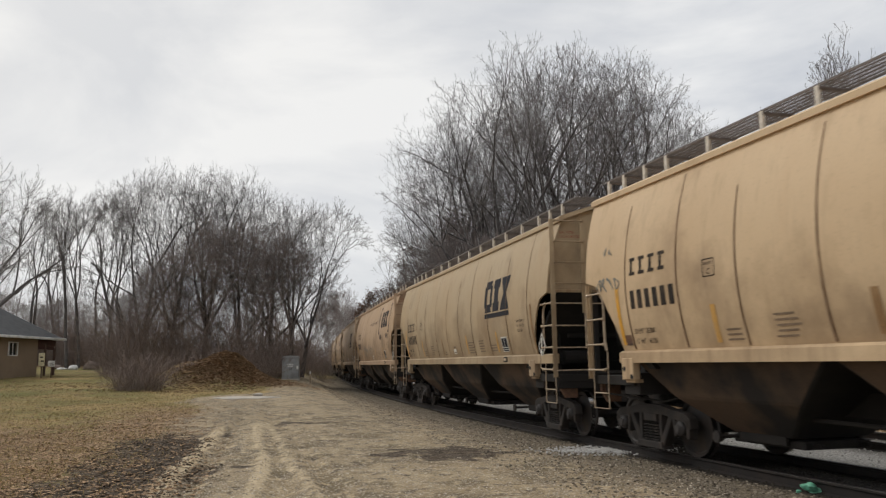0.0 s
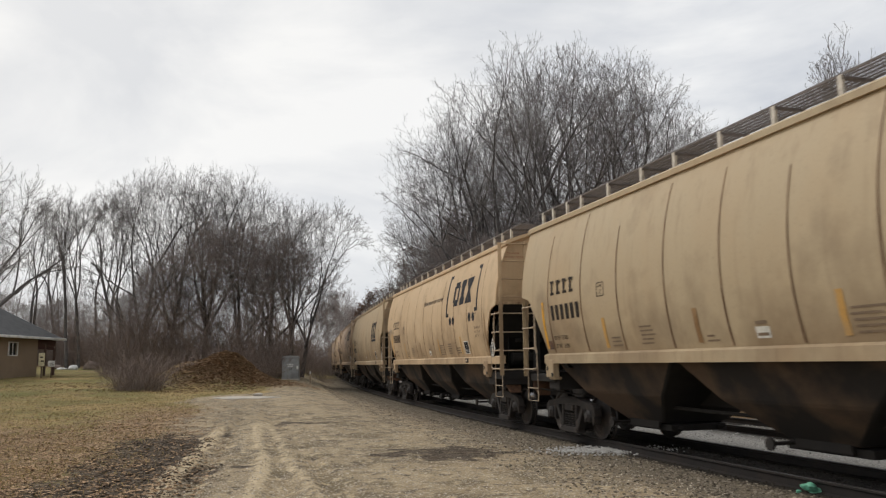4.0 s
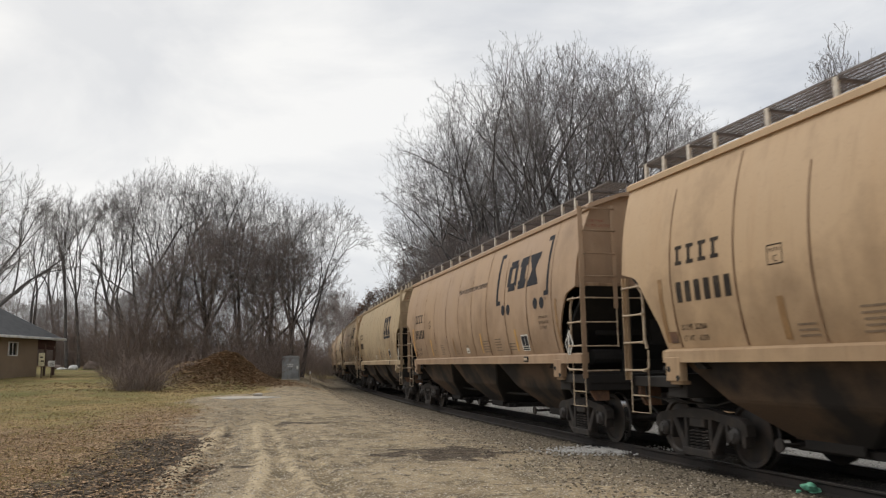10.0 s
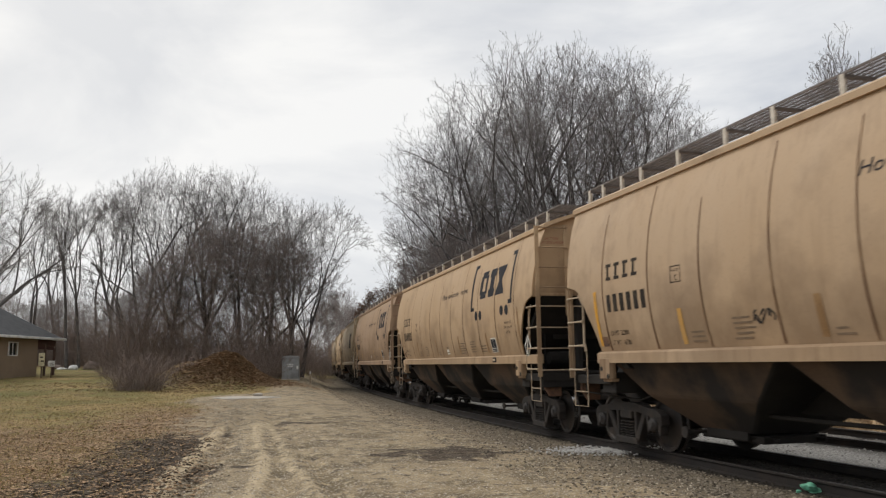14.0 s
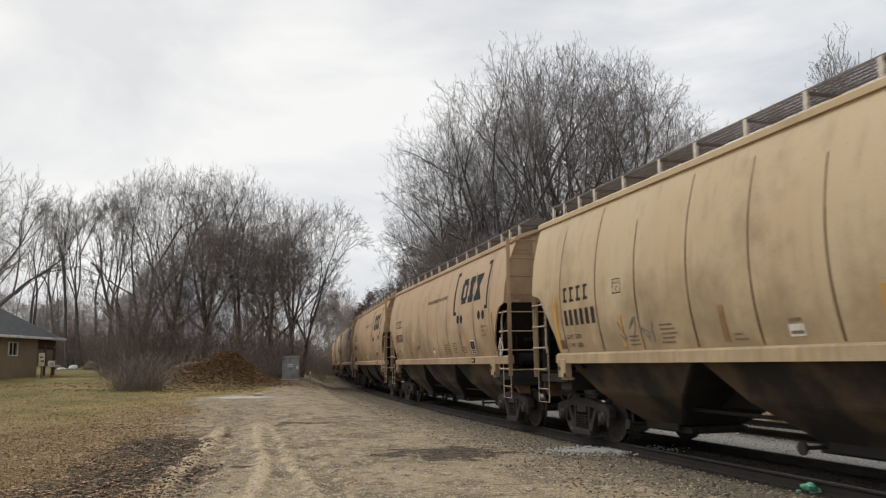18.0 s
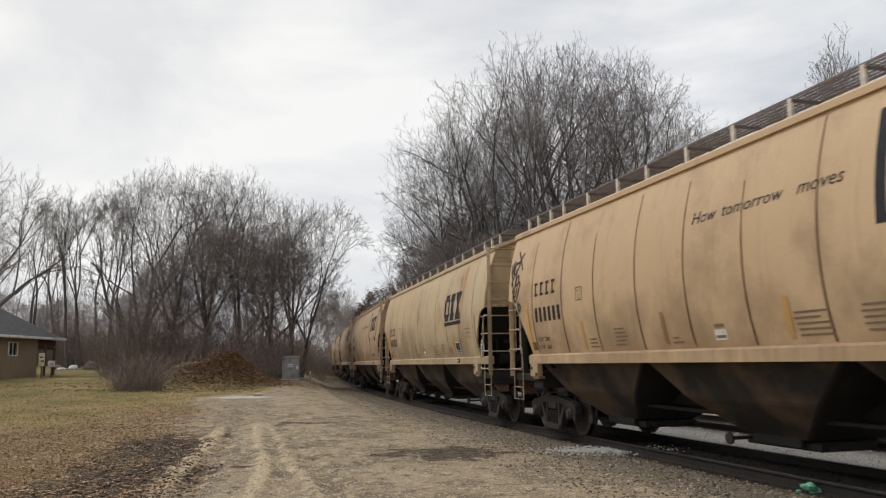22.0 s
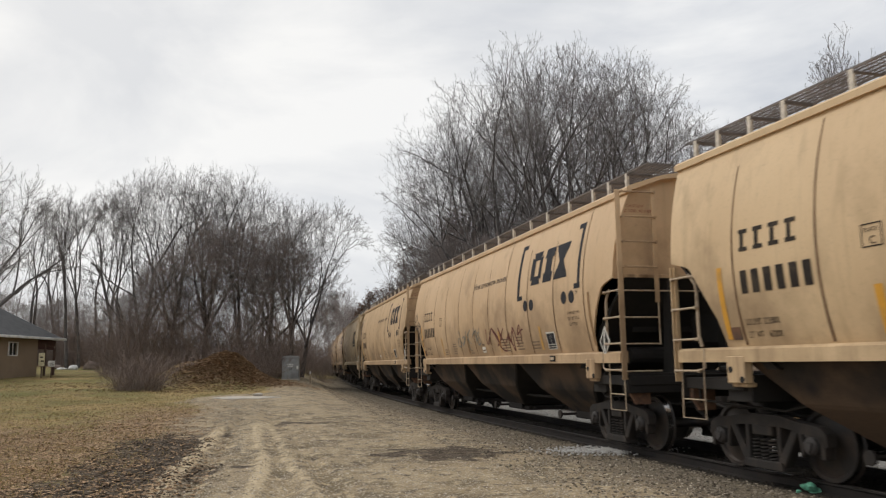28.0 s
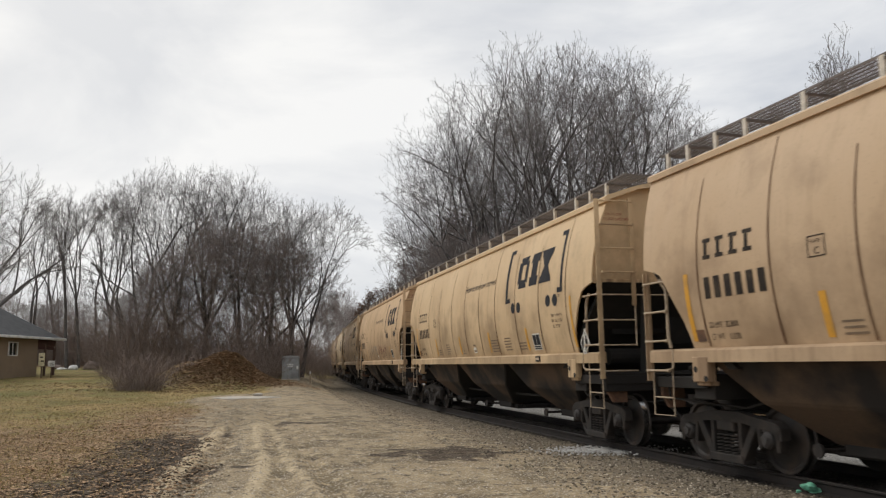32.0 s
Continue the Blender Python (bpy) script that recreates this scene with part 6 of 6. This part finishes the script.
def scattered(name, label, cat, places, unit, faces, material, seed, flat=0.6, jitter=0.25, upright=False):
    """Many small copies of one unit shape, joined: places of (x, y, z, size)."""
    rnd = np.random.RandomState(seed)
    P = np.array(places)
    U = np.array(unit, float)
    n_ = len(P)
    a = rnd.uniform(0, 6.283, n_)
    V = np.repeat(U[None], n_, 0) * (1 + rnd.uniform(-jitter, jitter, (n_, len(U), 3)))
    V *= P[:, 3][:, None, None] * rnd.uniform(0.7, 1.3, (n_, 1, 3))
    V[..., 2] *= flat
    c, s = np.cos(a)[:, None], np.sin(a)[:, None]
    x, y = V[..., 0] * c - V[..., 1] * s, V[..., 0] * s + V[..., 1] * c
    V = np.stack([x, y, V[..., 2]], -1) + P[:, None, :3]
    F = (np.array(faces)[None] + (np.arange(n_) * len(U))[:, None, None]).reshape(-1, len(faces[0]))
    me = bpy.data.meshes.new(name)
    me.from_pydata(V.reshape(-1, 3), [], F)
    me.materials.append(material)
    return tagged(new(name, me), label, cat, kind="stuff")


g_rnd = random.Random(31)
stones, oily_shaded, skylit = [], [], []
while len(stones) < 13000:
    s = 4 + 56 * g_rnd.random() ** 1.5
    off = g_rnd.choice((g_rnd.uniform(0.95, 3.6), g_rnd.uniform(0.95, 2.4), g_rnd.uniform(-1.0, 1.0), g_rnd.uniform(-6.5, -1.0)))
    x, y, th = track(s, off)
    (stones if off > 1.0 else skylit if off < -1.3 else oily_shaded).append((x, y, ground_z(x, y) + 0.004, g_rnd.uniform(0.010, 0.027)))
scattered("oily_ballast", "dark oily ballast stones between the rails", "stones", oily_shaded, ICO, ICO_F, M_OILY_SHADED, 9)
scattered("ballast", "loose grey ballast stones along the tracks", "stones", stones, ICO, ICO_F, M_LOOSE, 2)
scattered("clean_ballast", "pale clean ballast stones between the tracks", "stones", skylit, ICO, ICO_F, M_SKYLIT, 12)
clods = []
while len(clods) < 9000:
    x, y = g_rnd.uniform(-9.5, -2.0), g_rnd.uniform(8, 21)
    if g_rnd.random() < mud_edge(x, y):
        clods.append((x, y, ground_z(x, y), g_rnd.uniform(0.008, 0.024) * (0.5 + g_rnd.random())))
scattered("mud_clods", "dark wet clods of churned mud", "mud", clods, ICO, ICO_F, M_CLOD, 14, 0.5)
pale = [(3.05 + g_rnd.gauss(0, 0.55), 15.3 + g_rnd.gauss(0, 0.36), 0.03, g_rnd.uniform(0.008, 0.030)) for _ in range(1200)]
scattered("ice_crumbs", "crumbs of old ice and pale stone beside the track", "ice", [(x, y, ground_z(x, y) + 0.015, r) for x, y, _, r in pale], ICO, ICO_F, M_SNOW, 3)
pebbles = []
while len(pebbles) < 18000:
    y = 8.5 + 30 * g_rnd.random() ** 1.8
    x = g_rnd.uniform(-0.32 * y - 2, track_x(y) - 1.8)
    cv = cover(x, y)
    if cv[2] < 0.4 and cv[0] < 0.6:
        pebbles.append((x, y, ground_z(x, y), g_rnd.uniform(0.006, 0.02)))
OCT = [(1, 0, 0), (0, 1, 0), (-1, 0, 0), (0, -1, 0), (0, 0, 1), (0, 0, -1)]
OCT_F = [(0, 1, 4), (1, 2, 4), (2, 3, 4), (3, 0, 4), (1, 0, 5), (2, 1, 5), (3, 2, 5), (0, 3, 5)]
scattered("gravel", "pebbles of the gravel lot", "stones", pebbles, OCT, OCT_F, M_PEBBLE, 4)
LEAF = [(-1, 0, 0.15), (0, -0.55, 0.3), (1, 0, 0.1), (0, 0.55, 0.35)]
leaves = []
while len(leaves) < 32000:
    if g_rnd.random() < 0.4:
        x, y = -11.6 + g_rnd.gauss(0, 2.2), 42.8 + g_rnd.gauss(0, 2.4)
    else:
        y = 9 + 34 * g_rnd.random() ** 1.5
        x = g_rnd.uniform(-0.62 * y - 1, -0.2 * y - 1.2)
    cv = cover(x, y)
    if g_rnd.random() < max(cv[3], 0.25 * cv[2], 0.3 * cv[0] if x < -3.5 else 0.0, 0.05):
        leaves.append((x, y, ground_z(x, y) + 0.01, g_rnd.uniform(0.025, 0.055) * (1.7 if y > 36 else 1.0)))
scattered("fallen_leaves", "curled brown fallen leaves", "leaves", leaves, LEAF, [(0, 1, 2, 3)], M_LEAF, 5, 1.0)
BLADE = [(-0.05, 0, 0), (0.05, 0, 0), (0.16, 0.12, 0.62), (0.42, 0.25, 1.0)]
blades = []
while len(blades) < 42000:
    y = 8.5 + 46 * g_rnd.random() ** 1.6
    x = g_rnd.uniform(-0.64 * y - 1, -0.2 * y - 2.0)
    if noise.noise((x * 1.1, y * 1.1, 4.0)) < g_rnd.uniform(-0.5, 0.5):
        continue
    cv = cover(x, y)
    if g_rnd.random() < cv[2] * (1 - 0.6 * cv[3]):
        blades.append((x, y, ground_z(x, y) - 0.01, g_rnd.uniform(0.03, 0.09)))
scattered("grass", "short dry winter grass", "grass", blades, BLADE, [(0, 1, 2), (0, 2, 3)], M_BLADE, 6, 1.0, 0.35)


# ---- the train ----
CARS = {}
PAINTS = {0: (0.605, 0.445, 0.275), 1: (0.455, 0.358, 0.229), 2: (0.405, 0.284, 0.190), 3: (0.499, 0.354, 0.218), 4: (0.480, 0.349, 0.228), 5: (0.544, 0.423, 0.267),
          6: (0.580, 0.415, 0.250), 7: (0.62, 0.44, 0.268), 8: (0.66, 0.485, 0.292), 9: (0.55, 0.398, 0.256), 10: (0.545, 0.395, 0.255), -1: (0.450, 0.350, 0.225), -2: (0.499, 0.359, 0.239),
          -3: (0.480, 0.349, 0.228), -4: (0.451, 0.330, 0.218), -5: (0.480, 0.349, 0.228), -6: (0.480, 0.349, 0.228)}
PLAIN, FRONT_SILL = (1, 5, -1, -3), (8, 9, 10)


def build_train():
    protos = {}
    for n in sorted(PAINTS):
        key = ("plain" if n in PLAIN else "bracket", n in FRONT_SILL)
        m = wagon_pose(0.0, n)
        if key not in protos:
            car = protos[key] = build_wagon(*key)
            car.matrix_basis = m
        else:
            car = copy_thing(protos[key], m)
        for o in car.children_recursive:
            o.color = (*PAINTS[n], 1)
        CARS[n] = car


build_train()
rust_run(CARS[5], -4.42, 0.60, 2.75, 4.35, 14, 2)
rust_run(CARS[5], 6.75, 0.35, 1.8, 3.0, 6, 5)
spray_tag(CARS[7], 2.42, 0.30, 1.84, 2.52, 5, M_TAG_GREY, 0.028, 3)
spray_tag(CARS[7], -0.15, -2.9, 1.74, 2.44, 6, M_TAG_RED, 0.040, 8)
LOOPS = [[(7.39, 3.32), (7.33, 3.11), (7.63, 2.98), (7.68, 3.09), (7.5, 3.23), (7.34, 3.11), (7.31, 2.92), (7.47, 2.82)],
       [(7.55, 2.86), (7.31, 2.73), (7.15, 2.98), (7.07, 2.86), (7.23, 2.73)],
       [(7.1, 2.64), (6.98, 2.92), (6.83, 2.81), (6.94, 2.56), (7.05, 2.71), (6.83, 2.86), (6.82, 2.64), (6.95, 2.47)],
       [(7.55, 2.83), (7.23, 2.69), (6.94, 2.39), (6.67, 2.13), (6.61, 2.04), (6.48, 2.31), (6.67, 2.27), (6.73, 2.47), (6.71, 2.73)]]
sprayed(CARS[7], LOOPS, 0.032, M_TAG)
SPIKES = [[(7.41, 4.09), (7.2, 3.88), (6.99, 3.61)],
       [(7.04, 4.02), (7.2, 3.88), (7.33, 3.78)],
       [(7.7, 3.83), (7.62, 3.54), (7.57, 3.88), (7.53, 3.58), (7.46, 3.86), (7.51, 3.45), (7.59, 3.51), (7.46, 3.19)],
       [(7.46, 3.8), (7.26, 3.82), (7.23, 3.74), (7.43, 3.51), (7.33, 3.64), (7.39, 3.1)],
       [(7.53, 3.19), (7.33, 3.03), (7.16, 3.45), (7.26, 3.48), (7.33, 3.29), (7.08, 3.34), (7.13, 3.16), (7.31, 2.9), (7.43, 3.06)],
       [(7.46, 3.19), (7.46, 2.9), (7.42, 2.52)],
       [(7.2, 2.9), (7.07, 2.68), (7.02, 2.79), (7.16, 2.84), (7.12, 2.65)],
       [(7.61, 3.38), (7.56, 3.29)]]
sprayed(CARS[6], SPIKES, 0.05, M_TAG)
# on the first wagon the owner's sign sits a little further forward
for o in CARS[0].children_recursive:
    if o.name.split(".")[0] in ("sign_bracket", "sign_dot", "sign_block", "trade_mark"):
        o.matrix_basis = pose(0.28, 0, 0)
# on the next one the marks at the front stand higher
for o in CARS[1].children_recursive:
    if o.name.split(".")[0] in ("owner_mark", "number_bar"):
        o.matrix_basis = pose(0, 0.004, 0.20) if o.name.startswith("owner") else pose(0, 0.019, 0.14)
# two wagons carry the slogan with wide gaps between the words
for n in (3, 6):
    words = [o for o in CARS[n].children_recursive if o.name.startswith("slogan_word")]
    for o, back in zip(sorted(words, key=lambda o: -o.data.vertices[0].co.x), (-0.20, -0.28, -0.45)):
        o.matrix_basis = pose(back, 0, 0)
# one wagon's reflectors are brown with grime
for o in CARS[3].children_recursive:
    if o.name.split(".")[0] == "reflector":
        o.material_slots[0].link = "OBJECT"
        o.material_slots[0].material = M_OLD_YELLOW
spray_tag(CARS[4], 2.65, 2.25, 1.95, 2.20, 3, M_TAG, 0.022, 21)
spray_tag(CARS[5], 4.35, 2.90, 1.80, 2.30, 4, M_TAG_GREY, 0.026, 14)
spray_tag(CARS[0], 7.40, 6.50, 2.72, 2.98, 4, M_TAG_GREY, 0.030, 15)
spray_tag(CARS[0], 7.10, 6.80, 3.35, 3.55, 2, M_TAG_GREY, 0.022, 16)
spray_tag(CARS[-2], 3.5, 0.0, 1.8, 2.6, 6, M_TAG_GREY, 0.045, 17)


# ---- what moves ----
def motions():
    for n, car in CARS.items():
        walk(car, [(k * 0.5, wagon_pose(k * 0.5, n)) for k in range(65)])
    # the wheels turn at the pace of the train
    for n, car in CARS.items():
        if n < -1:
            continue
        for o in car.children_recursive:
            if o.name.split(".")[0] == "wheelset":
                at = o.matrix_basis.translation.copy()
                walk(o, [(k * 0.1, Matrix.Translation(at) @ Matrix.Rotation((train_at(k * 0.1, 0) - train_at(0, 0)) / 0.457, 4, "Y")) for k in range(321)])


motions()
